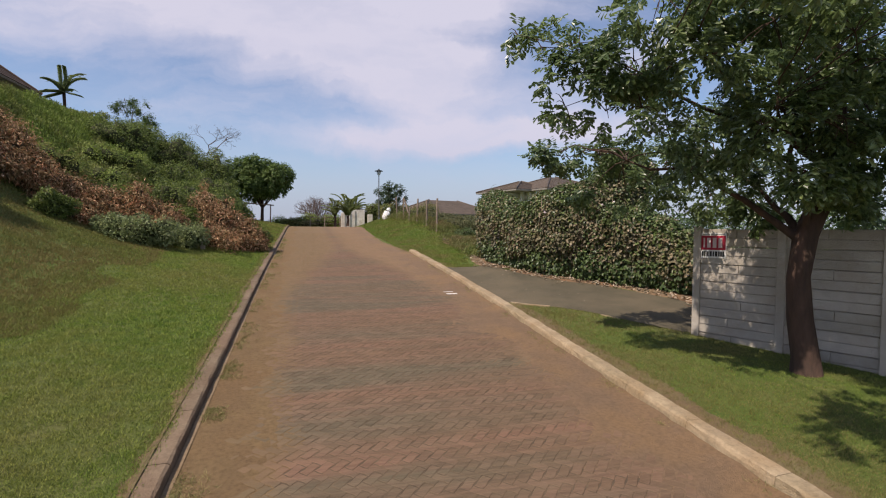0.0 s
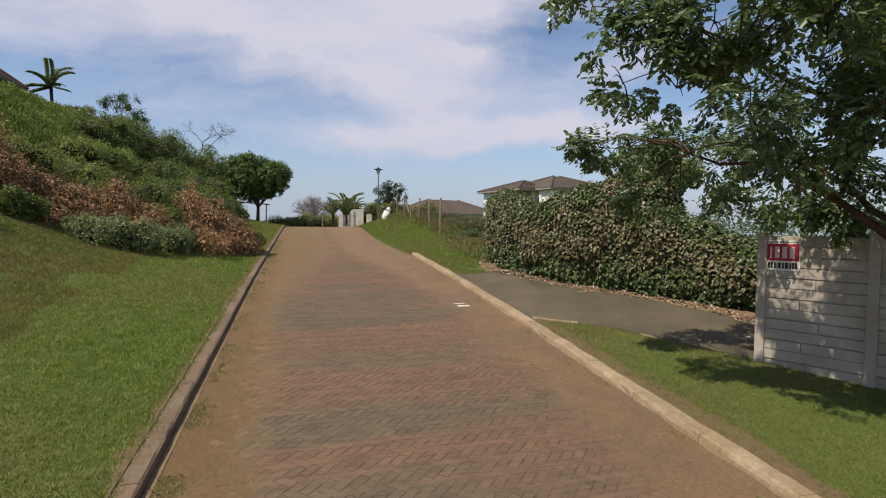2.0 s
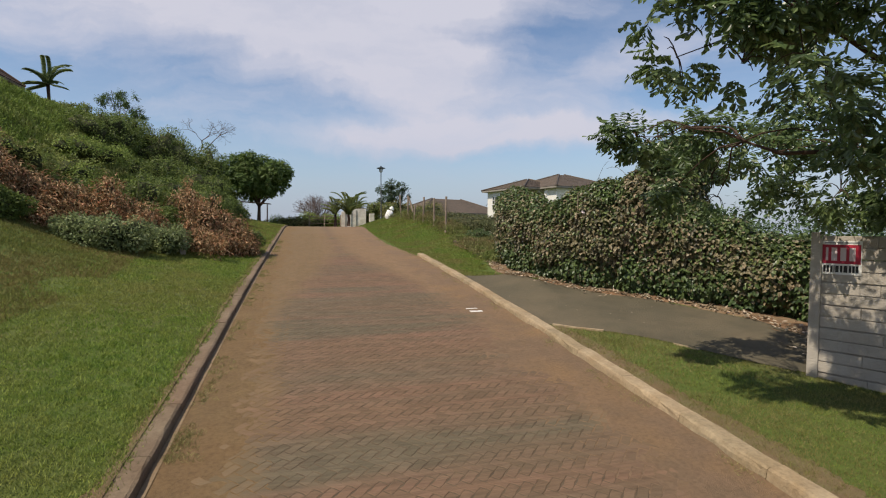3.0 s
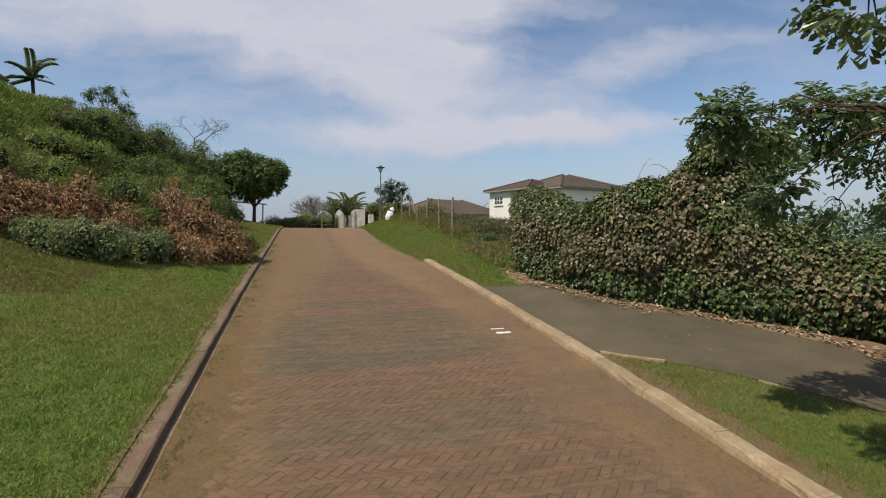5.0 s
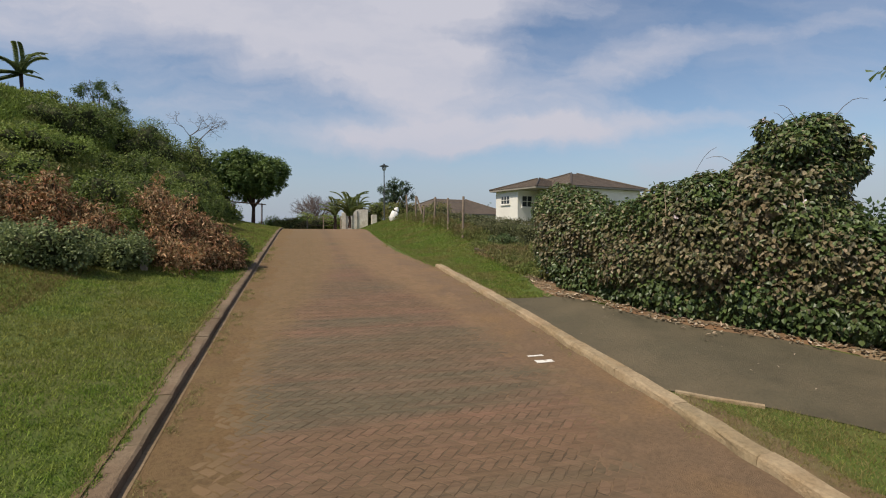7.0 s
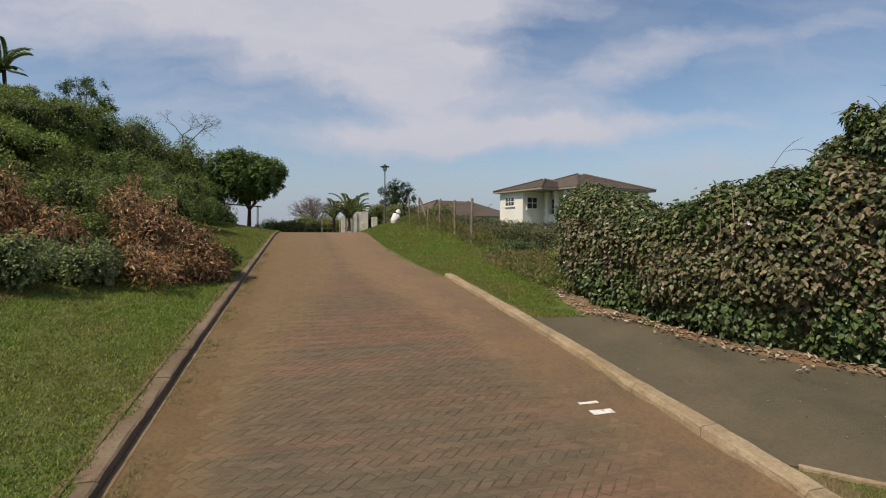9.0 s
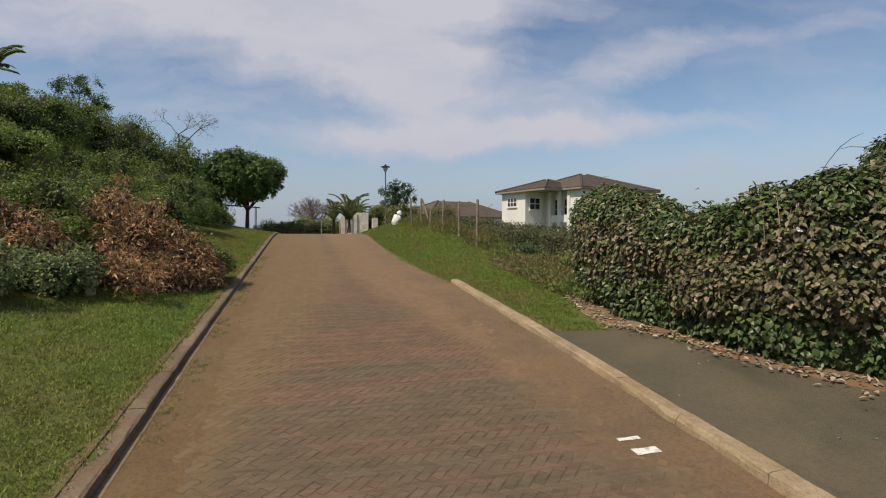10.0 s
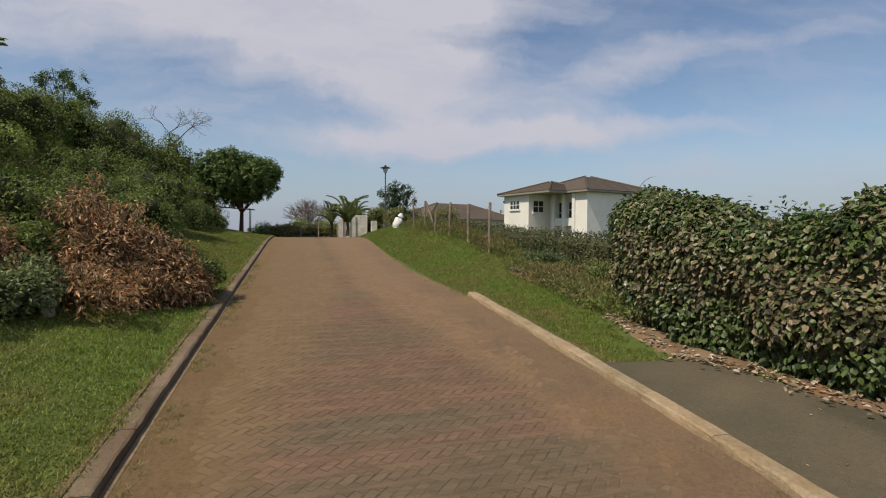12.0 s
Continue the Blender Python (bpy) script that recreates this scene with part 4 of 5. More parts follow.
for cx_, cy_, cz_, r in CLUMPS:
    e = Vector((cx_, cy_, cz_)) - base
    s = min(FORKS, key=lambda q: (q - base - e).length) - base
    bm = bmesh.new()
    pts = bend(s, e, 0.12, 6)
    for q in pts[1:5]:
        q += Vector((random.gauss(0, 0.05), random.gauss(0, 0.05), random.gauss(0, 0.04)))
    tube(bm, pts, [0.011, 0.010, 0.009, 0.008, 0.006, 0.005], 6)
    tips.append(tuple(e)), tip_r.append(r)
    for k in range(int(8 * r) + 2):
        d = Vector(rand_dirs(1)[0]) * r * random.uniform(0.5, 0.8)
        tube(bm, bend(e * 0.96 + pts[4] * 0.04, e + d, 0.05, 4), [0.008, 0.006, 0.005, 0.003], 5)
    part("branch", bm, M["bark"], tree)


def sprays(name, centres, sizes, count, mat, parent, leaf=0.10, width=0.042, group=9, step=0.026, inner=0.35, shape=LEAF, faces=LEAF_F):
    """Twigs' ends, each with leaves in two rows along it, filling round clumps of a crown unevenly."""
    centres, sizes = np.array(centres), np.array(sizes)
    k = rng.choice(len(centres), count, p=sizes ** 2.1 / (sizes ** 2.1).sum())
    d = rand_dirs(count)
    c = centres[k] + d * (sizes[k] * rng.uniform(inner, 1.0, count) ** 0.6)[:, None] * (1, 1, 0.92)
    # holes in the foliage
    hole = np.array([noise.noise(Vector(q) * 2.0) for q in c])
    keep = hole > np.where(sizes[k] < 0.3, -0.10, 0.03)
    c, d = c[keep], d[keep]
    n0 = len(c)
    ax = d * 0.7 + rand_dirs(n0) * 0.6 + (0, 0, -0.35)
    ax /= np.linalg.norm(ax, axis=1, keepdims=True)
    side = np.cross(ax, rand_dirs(n0) * 0.4 + (0, 0, 1))
    side /= np.linalg.norm(side, axis=1, keepdims=True)
    j = np.tile(np.arange(group), n0)
    axr, sr = np.repeat(ax, group, 0), np.repeat(side, group, 0)
    at = np.repeat(c, group, 0) + axr * (j * step)[:, None]
    ahead = axr * 0.6 + sr * np.where(j % 2, 1, -1)[:, None] + rand_dirs(len(at)) * 0.3 + (0, 0, -0.4)
    nor = rand_dirs(len(at)) * 0.4 + np.repeat(d * 0.6 + rand_dirs(n0) * 0.5, group, 0) + (0, 0, 0.6)
    n = len(at)
    return leaves(name, at, ahead, nor, leaf * rng.uniform(0.7, 1.25, n), width * rng.uniform(0.8, 1.2, n), mat, parent, shape, faces)


sprays("crown", tips, tip_r, 17500, M["leaf_tree"], tree, leaf=0.098, width=0.043, step=0.02, shape=LEAF_BLUNT)


# ---- verge, weeds, fence on the right ----
def in_drive(x, y):
    lo = np.interp(x, [q[0] for q in DRIVE_LOW], [q[1] for q in DRIVE_LOW])
    hi = np.interp(x, [q[0] for q in DRIVE_UP], [q[1] for q in DRIVE_UP])
    return (x > 4.3) & (y > lo) & (y < hi)


fence = empty("pole_fence", label="old fence of weathered leaning timber poles in weeds", category="fence")
for x, y, top, lean in ((7.2, 27.45, 4.14, 0.5), (7.2, 29.8, 4.20, -1), (7.2, 32.6, 4.43, 1.5), (7.2, 37.2, 4.78, -1), (7.2, 39.9, 5.0, -3), (7.15, 35.0, 4.0, 2)):
    z = float(ground_z(x, y)) - 0.3
    h = top - z
    bm = tube(bmesh.new(), [(0, 0, 0), (0, 0, h * 0.5), (0.01, 0, h - 0.02), (0.01, 0, h)], [0.062, 0.058, 0.055, 0.045], 8)
    bm.transform(pose(x, y, z, 0, lean, 0))
    part("post", bm, M["post"], fence)
bm = tube(bmesh.new(), [(7.2, 37.1, 4.7), (7.25, 36.3, 4.0), (7.3, 35.6, 3.2)], [0.06, 0.06, 0.06], 7)
part("brace", bm, M["post"], fence, "slanting timber brace")
for dz in (0.25, 0.6, 0.95):
    ys = (27.45, 29.8, 32.6, 37.2, 39.9)
    tops = (4.14, 4.20, 4.43, 4.78, 5.0)
    bm = tube(bmesh.new(), [(7.2, a, b - dz) for a, b in zip(ys, tops)], [0.004] * 5, 4)
    part("wire", bm, M["metal"], fence)

cover("weeds", 26000, 6.0, 9.5, 18.5, 44, 0.13, 0.03, M["weed"],
      lambda x, y: (x > 7.0 + 0.2 * np.sin(y * 1.3) + rng.normal(0, 0.15, len(x))) & (x < 8.6), "rank weeds and long grass below the fence", 0.42, (0, 0, 1.0), 0.8)
cover("weeds", 9000, 7.0, 7.9, 26.5, 41, 0.14, 0.035, M["weed"], lambda x, y: x > 7.15 + rng.normal(0, 0.1, len(x)), "tall weeds round the fence posts", 0.55, (0, 0, 1.0), 1.4)
cover("weeds", 16000, 5.6, 8.4, 17.5, 25, 0.11, 0.04, M["weed"],
      lambda x, y: x > 6.1 + 0.09 * (y - 17) + rng.normal(0, 0.15, len(x)), "leafy green weeds at the hedge end", 0.42, (0, 0, 0.8), 1.1)
shrub("shrub", 10.6, 7.4, 1.0, 0.9, 2.3, M["leaf_low"], "dark leafy shrub behind the garden wall", n=24, count=9000, leaf=0.085, seed=95)
shrub("shrub", 12.2, 6.6, 1.2, 1.0, 2.6, M["leaf_low"], "dark leafy shrub behind the garden wall", n=24, count=9000, leaf=0.085, seed=96)

# long low hedge, clipped level, that follows the fence
LOW_HEDGE = [(10.6, 21.6, 2.75), (9.9, 23.6, 2.9), (9.2, 26.6, 3.03), (8.7, 30.0, 3.25), (8.4, 34.0, 3.5), (8.3, 38.5, 3.75), (8.2, 43.0, 4.0)]
low_hedge = empty("clipped_hedge", label="long low clipped hedge with dull brown-green leaves", category="hedge")
lc, ls = [], []
for (ax, ay, at_), (bx, by, bt) in zip(LOW_HEDGE, LOW_HEDGE[1:]):
    steps = round((by - ay) / 0.45)
    for k in range(steps):
        x, y, top = ax + (bx - ax) * k / steps, ay + (by - ay) * k / steps, at_ + (bt - at_) * k / steps
        z = float(ground_z(x, y)) - 0.1
        while z < top - 0.2:
            for dx in (-0.25, 0.25):
                lc.append((x + dx + random.gauss(0, 0.06), y + random.gauss(0, 0.1), min(z + 0.25, top - 0.3) + random.gauss(0, 0.03)))
                ls.append(random.uniform(0.3, 0.4))
            z += 0.4
shell_leaves("foliage", lc, ls, 70000, 0.085, 0.05, M["leaf_clipped"], low_hedge, droop=0.2, floor=ground_z)
# solid core of the low hedge, dark in place of inner shade
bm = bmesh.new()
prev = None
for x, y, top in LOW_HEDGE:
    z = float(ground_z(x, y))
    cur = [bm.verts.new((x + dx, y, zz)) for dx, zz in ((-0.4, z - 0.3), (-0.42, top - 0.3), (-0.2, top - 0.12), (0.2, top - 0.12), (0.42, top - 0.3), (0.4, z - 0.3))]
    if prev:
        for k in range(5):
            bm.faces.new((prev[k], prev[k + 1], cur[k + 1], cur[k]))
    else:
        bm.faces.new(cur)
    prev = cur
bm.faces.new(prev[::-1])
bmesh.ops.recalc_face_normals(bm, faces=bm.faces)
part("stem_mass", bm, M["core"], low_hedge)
for i, (x, y, rx, ry, h, mat) in enumerate(((8.6, 22.4, 0.7, 0.8, 0.75, "weed"), (8.0, 24.8, 0.6, 0.8, 0.6, "leaf_low"), (9.2, 20.8, 0.9, 0.9, 0.9, "weed"), (8.2, 20.0, 0.7, 0.8, 0.6, "weed"), (7.7, 27.6, 0.35, 0.5, 0.55, "weed"), (7.6, 33.4, 0.4, 0.7, 0.5, "weed"))):
    shrub("shrub", x, y, rx, ry, h, M[mat], "scrubby green weed bush below the fence", n=22, count=4500, leaf=0.08, seed=140 + i, group="weed bushes by the fence")

# a pole lying in the grass beside a patch of bare earth
fallen = empty("fallen_pole", label="weathered timber pole lying in the weeds", category="log")
ends_ = [(6.75, 24.4), (7.3, 22.9)]
bm = tube(bmesh.new(), [(a, b, float(ground_z(a, b)) + 0.12) for a, b in (ends_[0], ((ends_[0][0] + ends_[1][0]) / 2, 23.65), ends_[1])], [0.07, 0.065, 0.06], 8)
part("pole", bm, M["post"], fallen)
bm = bmesh.new()
bmesh.ops.create_grid(bm, x_segments=14, y_segments=14, size=1)
for v in bm.verts:
    r_ = 1 + 0.3 * noise.noise(v.co * 2.1)
    v.co.x, v.co.y = 7.1 + v.co.x * 0.42 * r_, 23.5 + v.co.y * 0.95 * r_
    away = max(abs(v.co.x - 7.1) / 0.42, abs(v.co.y - 23.5) / 0.95)
    v.co.z = float(ground_z(v.co.x, v.co.y)) + 0.05 - 0.07 * max(0.0, away - 0.55)
tagged(part("earth_patch", bm, M["earth"]), "patch of bare red earth in the verge", "earth", kind="structure")

sack = empty("white_sack", (6.95, 44, float(ground_z(6.95, 44)) - 0.05), label="white plastic sack slumped on the grass", category="sack")
bm = tube(bmesh.new(), [(0, 0, 0), (0, 0, 0.08), (0.02, 0, 0.3), (0.03, 0, 0.5), (0.09, 0, 0.66), (0.17, 0, 0.80), (0.24, 0, 0.92), (0.29, 0, 1.0), (0.32, 0, 1.04)],
          [0.26, 0.36, 0.36, 0.31, 0.26, 0.21, 0.16, 0.10, 0.03], 20)
for v in bm.verts:
    v.co += Vector(noise.noise_vector(v.co * 5)) * 0.045 + Vector(noise.noise_vector(v.co * 14)) * 0.018
part("sack_body", bm, M["white"], sack)

# ---- hilltop ----
def leafy_tree(x, y, h, r, label, seed, mat="leaf_far", count=9000, leaf=0.22, z=None, trunk=0.36, crown_h=0.34, clump=(0.2, 0.34), n=34, trunk_r=0.2, airy=False):
    z = float(ground_z(x, y)) if z is None else z
    ob = empty("tree", (x, y, z), label=label, category="tree")
    bm = bmesh.new()
    tube(bm, [(0, 0, -0.4), (0.05, 0, h * trunk * 0.6), (0.12, 0, h * 0.55)], [trunk_r, trunk_r * 0.75, trunk_r * 0.5], 8)
    r2 = np.random.default_rng(seed)
    for k in range(7):
        a = 2 * math.pi * k / 7 + r2.uniform(-0.2, 0.2)
        q = r2.uniform(0.45, 0.85)
        tube(bm, bend((0.05, 0, h * trunk * 0.75), (r * q * math.cos(a), r * q * math.sin(a), h * r2.uniform(0.52, 0.88)), -0.2, 4), [trunk_r * 0.45, trunk_r * 0.3, trunk_r * 0.2, 0.02], 5)
    part("trunk", bm, M["bark"], ob)
    c, s = lumps(n, (0, 0, h * (1 - crown_h)), (r, r, h * crown_h), seed, *clump)
    if airy:
        # a dome with a flat, uneven underside
        low_ = h * (1 - 1.75 * crown_h)
        c[:, 2] = np.maximum(c[:, 2], low_ + r2.uniform(0, 0.4, n))
        sprays("crown", c, s, count, M[mat], ob, leaf=leaf, width=leaf * 0.6, group=6, step=0.07, inner=0.5, shape=LEAFLET, faces=LEAFLET_F)
    else:
        shell_leaves("crown", c, s, count, leaf, leaf * 0.55, M[mat], ob)
    return ob


leafy_tree(-4.3, 56, 6.7, 4.0, "round-crowned dark green tree on the hilltop", 21, mat="leaf_round", count=19000, leaf=0.22, crown_h=0.32, z=3.1, n=95, clump=(0.13, 0.27), trunk=0.3, airy=True)
leafy_tree(10.2, 62, 5.6, 2.5, "upright dark tree with stiff clumped foliage", 8, mat="leaf_dark", count=2600, leaf=0.17, z=3.2, n=30, clump=(0.12, 0.2), crown_h=0.42, airy=True)
leafy_tree(-13.4, 46, 3.5, 1.25, "thin wind-bent shrub tree on the bank top", 12, count=420, leaf=0.13, z=9.7, n=13, clump=(0.09, 0.16), trunk_r=0.06, crown_h=0.26, airy=True)
leafy_tree(-12.3, 45.2, 2.2, 0.8, "thin wind-bent shrub tree on the bank top", 13, count=260, leaf=0.13, z=9.5, n=8, clump=(0.12, 0.2), trunk_r=0.05, crown_h=0.3, airy=True)


def bare_tree(x, y, z, h, spread, label, seed, stems=5, mat="twig", depth=4, r0=0.05, category="bare tree"):
    """A leafless tree: forking branches."""
    ob = empty("bare_tree", (x, y, z), label=label, category=category)
    r = random.Random(seed)
    bm = bmesh.new()

    def grow(p, d, length, rad, level):
        q = p + d * length
        mid = p.lerp(q, 0.5) + Vector((r.gauss(0, 1), r.gauss(0, 1), 0)) * length * 0.06
        tube(bm, [p, mid, q], [rad, rad * 0.85, rad * 0.7], 4)
        if level == 0:
            return
        for _ in range(r.choice((2, 3))):
            nd = (d + Vector((r.gauss(0, 1), r.gauss(0, 1), r.gauss(0.1, 0.6))) * spread).normalized()
            grow(q, nd, length * r.uniform(0.6, 0.8), rad * 0.62, level - 1)
    for k in range(stems):
        d = Vector((r.gauss(0, spread), r.gauss(0, spread), 1)).normalized()
        grow(Vector((r.gauss(0, 0.1), r.gauss(0, 0.1), -0.2)), d, h * 0.34, r0, depth)
    part("branch_mass", bm, M[mat], ob)
    return ob


bare_tree(1.7, 72, 3.0, 4.4, 0.5, "bare grey thorny bush behind the gate", 3, stems=34, depth=4, r0=0.055, mat="thorn")
bare_tree(-8.2, 49, 9.2, 3.5, 0.7, "leafless pale tree standing out of the bank", 6, stems=2, depth=5, r0=0.05, mat="twig")


def palm(x, y, z, trunk_h, fronds, reach, label, seed, mat="leaf_palm", broad=0.017, low=0.8, feather=0.27):
    """A palm: ringed trunk and arching fronds with leaflets on both sides."""
    r = random.Random(seed)
    ob = empty("palm", (x, y, z), label=label, category="palm")
    bm = tube(bmesh.new(), [(0, 0, -0.3), (0.05, 0, trunk_h * 0.5), (0.0, 0, trunk_h)], [0.16, 0.11, 0.12], 10)
    part("trunk", bm, M["bark"], ob)
    for k in range(fronds):
        a = 2 * math.pi * k / fronds + r.uniform(-0.3, 0.3)
        up_ = r.uniform(low, 2.6)
        out_ = Vector((math.cos(a), math.sin(a), 0))
        pts = [Vector((0, 0, trunk_h)) + out_ * reach * s_ * (1 - 0.25 * up_ * (1 - s_)) + Vector((0, 0, reach * (up_ * s_ - (0.15 + 0.42 * up_) * s_ * s_))) for s_ in np.linspace(0, 1, 9)]
        at, ahead, nor = [], [], []
        for p0, p1 in zip(pts, pts[1:]):
            d = (p1 - p0).normalized()
            side = d.cross(Vector((0, 0, 1))).normalized()
            for j in range(7):
                for sg in (-1, 1):
                    at.append(p0.lerp(p1, j / 7))
                    ahead.append(side * sg + d * 0.7 - Vector((0, 0, 0.35)))
                    nor.append(Vector((0, 0, 1)) + side * sg * 0.4)
        fr = leaves("frond", np.array(at), np.array(ahead), np.array(nor), reach * feather, broad, M[mat], ob)
    return ob


palm(4.1, 50, 3.0, 0.75, 17, 1.6, "short feathery palm beside the gate wall", 2, broad=0.011, low=1.1, feather=0.2)
palm(5.3, 55.5, 2.9, 1.5, 15, 1.3, "short feathery palm beside the gate wall", 4, broad=0.011, low=1.0, feather=0.2)
palm(2.9, 50.5, 2.9, 0.9, 13, 1.25, "short palm with drooping greyish fronds", 9, broad=0.011, feather=0.2)
palm(-19.0, 48.6, 10.8, 2.9, 11, 1.45, "strelitzia palm with ragged broad leaves on the bank top", 5, "leaf_grey", 0.085, -0.7, 0.27)
shrub("shrub", -18.6, 47.5, 2.0, 1.6, 1.7, M["leaf_green"], "dense green shrub below the palm", n=20, count=6000, leaf=0.14, seed=77)

gate_wall = empty("gate_wall", label="white plastered gate wall at the hilltop, shade mottled into its colour", category="wall")
for k, (x, w, top) in enumerate(((3.75, 0.38, 4.2), (4.15, 0.55, 4.35), (4.72, 0.5, 4.45), (5.24, 1.0, 4.5))):
    bm = box(bmesh.new(), x, 54 + 0.1 * k, 1.0, x + w, 54.35 + 0.1 * k, top, 0.03)
    part("pillar" if k < 3 else "wall_panel", bm, M["gatewall"], gate_wall)
bm = box(bmesh.new(), 6.5, 53.6, 1.0, 7.0, 54.0, 4.0, 0.03)
part("pillar", bm, M["gatewall"], gate_wall)

gate = empty("metal_gate", label="low open-bar metal gate across the hilltop", category="gate")
for z in (2.6, 3.0, 3.4, 3.7):
    part("rail", tube(bmesh.new(), [(0.6, 56, z), (3.7, 55, z)], [0.03, 0.03], 6), M["post"], gate)
for x in (0.6, 2.1, 3.7):
    part("post", tube(bmesh.new(), [(x, 56 - (x - 0.6) * 0.32, 1.5), (x, 56 - (x - 0.6) * 0.32, 3.85)], [0.05, 0.05], 6), M["post"], gate)

shelter = empty("timber_shelter", (-4.4, 50, float(ground_z(-4.4, 50))), label="open timber shelter with flat roof under the tree", category="shelter")
sz = float(ground_z(-4.4, 50))
bm = box(bmesh.new(), -1.1, -0.6, 4.75 - sz, 1.5, 0.6, 4.80 - sz)
bm.transform(pose(0, 0, 0, 0, 4, 0))
part("roof", bm, M["bark"], shelter)
for x, y in ((-0.95, -0.5), (1.3, -0.5), (-0.95, 0.5), (1.3, 0.5)):
    part("post", tube(bmesh.new(), [(x, y, -0.3), (x + 0.05, y, 4.75 - sz)], [0.035, 0.03], 6), M["bark"], shelter)

for i, (x, y, rx, ry, h, mat) in enumerate(((-2.4, 60, 2.0, 1.5, 1.6, "leaf_bright"), (0.4, 61, 2.2, 1.5, 2.0, "leaf_bright"), (3.0, 60, 2.0, 1.5, 2.2, "leaf_bright"), (7.6, 57, 1.3, 1.2, 2.6, "weed"),
                                             (9.4, 54, 1.8, 1.5, 2.2, "weed"), (5.6, 55.6, 1.5, 0.9, 2.6, "weed"), (11.5, 50, 1.8, 1.8, 1.8, "weed"), (-5.6, 47, 1.4, 1.4, 1.2, "leaf_green"), (-8, 55, 2.5, 2, 4.0, "leaf_green"), (-0.8, 57, 1.6, 1.2, 1.6, "weed"))):
    shrub("shrub", x, y, rx, ry, h, M[mat], "rounded green shrub on the hilltop", n=34, count=9000, leaf=0.15, seed=120 + i, group="shrubs on the hilltop")

lamp = empty("street_lamp", (7.45, 52, 3.0), label="dark post-top street lamp with a flared cap", category="street lamp")
bm = tube(bmesh.new(), [(0, 0, -0.4), (0, 0, 0.5), (0, 0, 0.52), (0, 0, 5.0)], [0.09, 0.09, 0.06, 0.045], 10)
part("pole", bm, M["metal"], lamp)
bm = tube(bmesh.new(), [(0, 0, 5.0), (0, 0, 5.05), (0, 0, 5.4)], [0.08, 0.14, 0.25], 12)
part("lantern", bm, M["lamp_glass"], lamp)
bm = tube(bmesh.new(), [(0, 0, 5.4), (0, 0, 5.44), (0, 0, 5.54), (0, 0, 5.66)], [0.44, 0.42, 0.12, 0.03], 12)
part("cap", bm, M["metal"], lamp)


# ---- houses ----
def hip_roof(x0, y0, x1, y1, z, h, over, parent, mat="roof"):
    """A hip roof: fascia, soffit and four tiled slopes built of courses."""
    x0, y0, x1, y1 = x0 - over, y0 - over, x1 + over, y1 + over
    k = min(x1 - x0, y1 - y0) / 2
    bm = bmesh.new()
    n = 14
    prev = None
    for i in range(n):
        for a, w in ((i / n, z + 0.21 + h * i / n), ((i + 1) / n, z + 0.17 + h * (i + 1) / n)):
            a = min(a, 0.995)
            cur = [bm.verts.new((*c, w)) for c in ((x0 + k * a, y0 + k * a), (x1 - k * a, y0 + k * a), (x1 - k * a, y1 - k * a), (x0 + k * a, y1 - k * a))]
            if prev:
                for j in range(4):
                    bm.faces.new((prev[j], prev[(j + 1) % 4], cur[(j + 1) % 4], cur[j]))
            prev = cur
    bm.faces.new(prev)
    roof = part("roof", bm, M[mat], parent)
    bm = box(bmesh.new(), x0 + 0.03, y0 + 0.03, z, x1 - 0.03, y1 - 0.03, z + 0.17)
    part("fascia", bm, M["pale"] if mat == "roof" else M["post"], parent)
    for (ax, ay), (bx, by) in zip([(x0, y0), (x1, y0), (x1, y1), (x0, y1)], [(x0 + k, y0 + k), (x1 - k, y0 + k), (x1 - k, y1 - k), (x0 + k, y1 - k)]):
        part("ridge_cap", tube(bmesh.new(), [(ax, ay, z + 0.22), (bx, by, z + 0.2 + h)], [0.11, 0.11], 6), M[mat], parent)
    return roof


def window(parent, side, a, b, z0, z1, plane, bars=1, arch=False):
    """A window on a wall: side 'x' looks along -x at x = plane, side 'y' along -y at y = plane."""
    def slab(name, u0, u1, w0, w1, d0, d1, mat, par):
        bm = bmesh.new()
        if side == "x":
            box(bm, plane - d1, u0, w0, plane - d0, u1, w1)
        else:
            box(bm, u0, plane - d1, w0, u1, plane - d0, w1)
        return part(name, bm, mat, par)
    fr = slab("window", a - 0.08, b + 0.08, z0 - 0.08, z1 + 0.08, 0.0, 0.05, M["white"], parent)
    slab("pane", a, b, z0, z1, 0.05, 0.062, M["glass"], fr)
    for k in range(1, bars + 1):
        u = a + (b - a) * k / (bars + 1)
        slab("glazing_bar", u - 0.035, u + 0.035, z0, z1, 0.064, 0.09, M["white"], fr)
    slab("glazing_bar", a, b, (z0 + z1) / 2 - 0.03, (z0 + z1) / 2 + 0.03, 0.064, 0.085, M["white"], fr)
    slab("sill", a - 0.15, b + 0.15, z0 - 0.18, z0 - 0.08, 0.0, 0.14, M["white"], fr)
    return fr


house = empty("house", (22.4, 55.6, 1.6), 15, label="two-storey cream plastered house with brown tiled hip roof", category="house")
part("wall", box(bmesh.new(), 0, 0, -1.5, 5, 3.9, 5.22), M["plaster"], house)
part("wall", box(bmesh.new(), 2.2, -5.6, -1.5, 12.6, -4.0, 5.22), M["plaster"], house)
part("wall", box(bmesh.new(), 2.75, -4.0, -1.5, 12.6, 3.9, 5.22), M["plaster"], house)
part("wall", box(bmesh.new(), 2.2, -1.35, -1.5, 2.75, -0.9, 5.22), M["plaster"], house)
part("balcony_wall", box(bmesh.new(), 2.2, -4.0, 2.1, 2.4, -1.35, 2.85), M["plaster"], house)
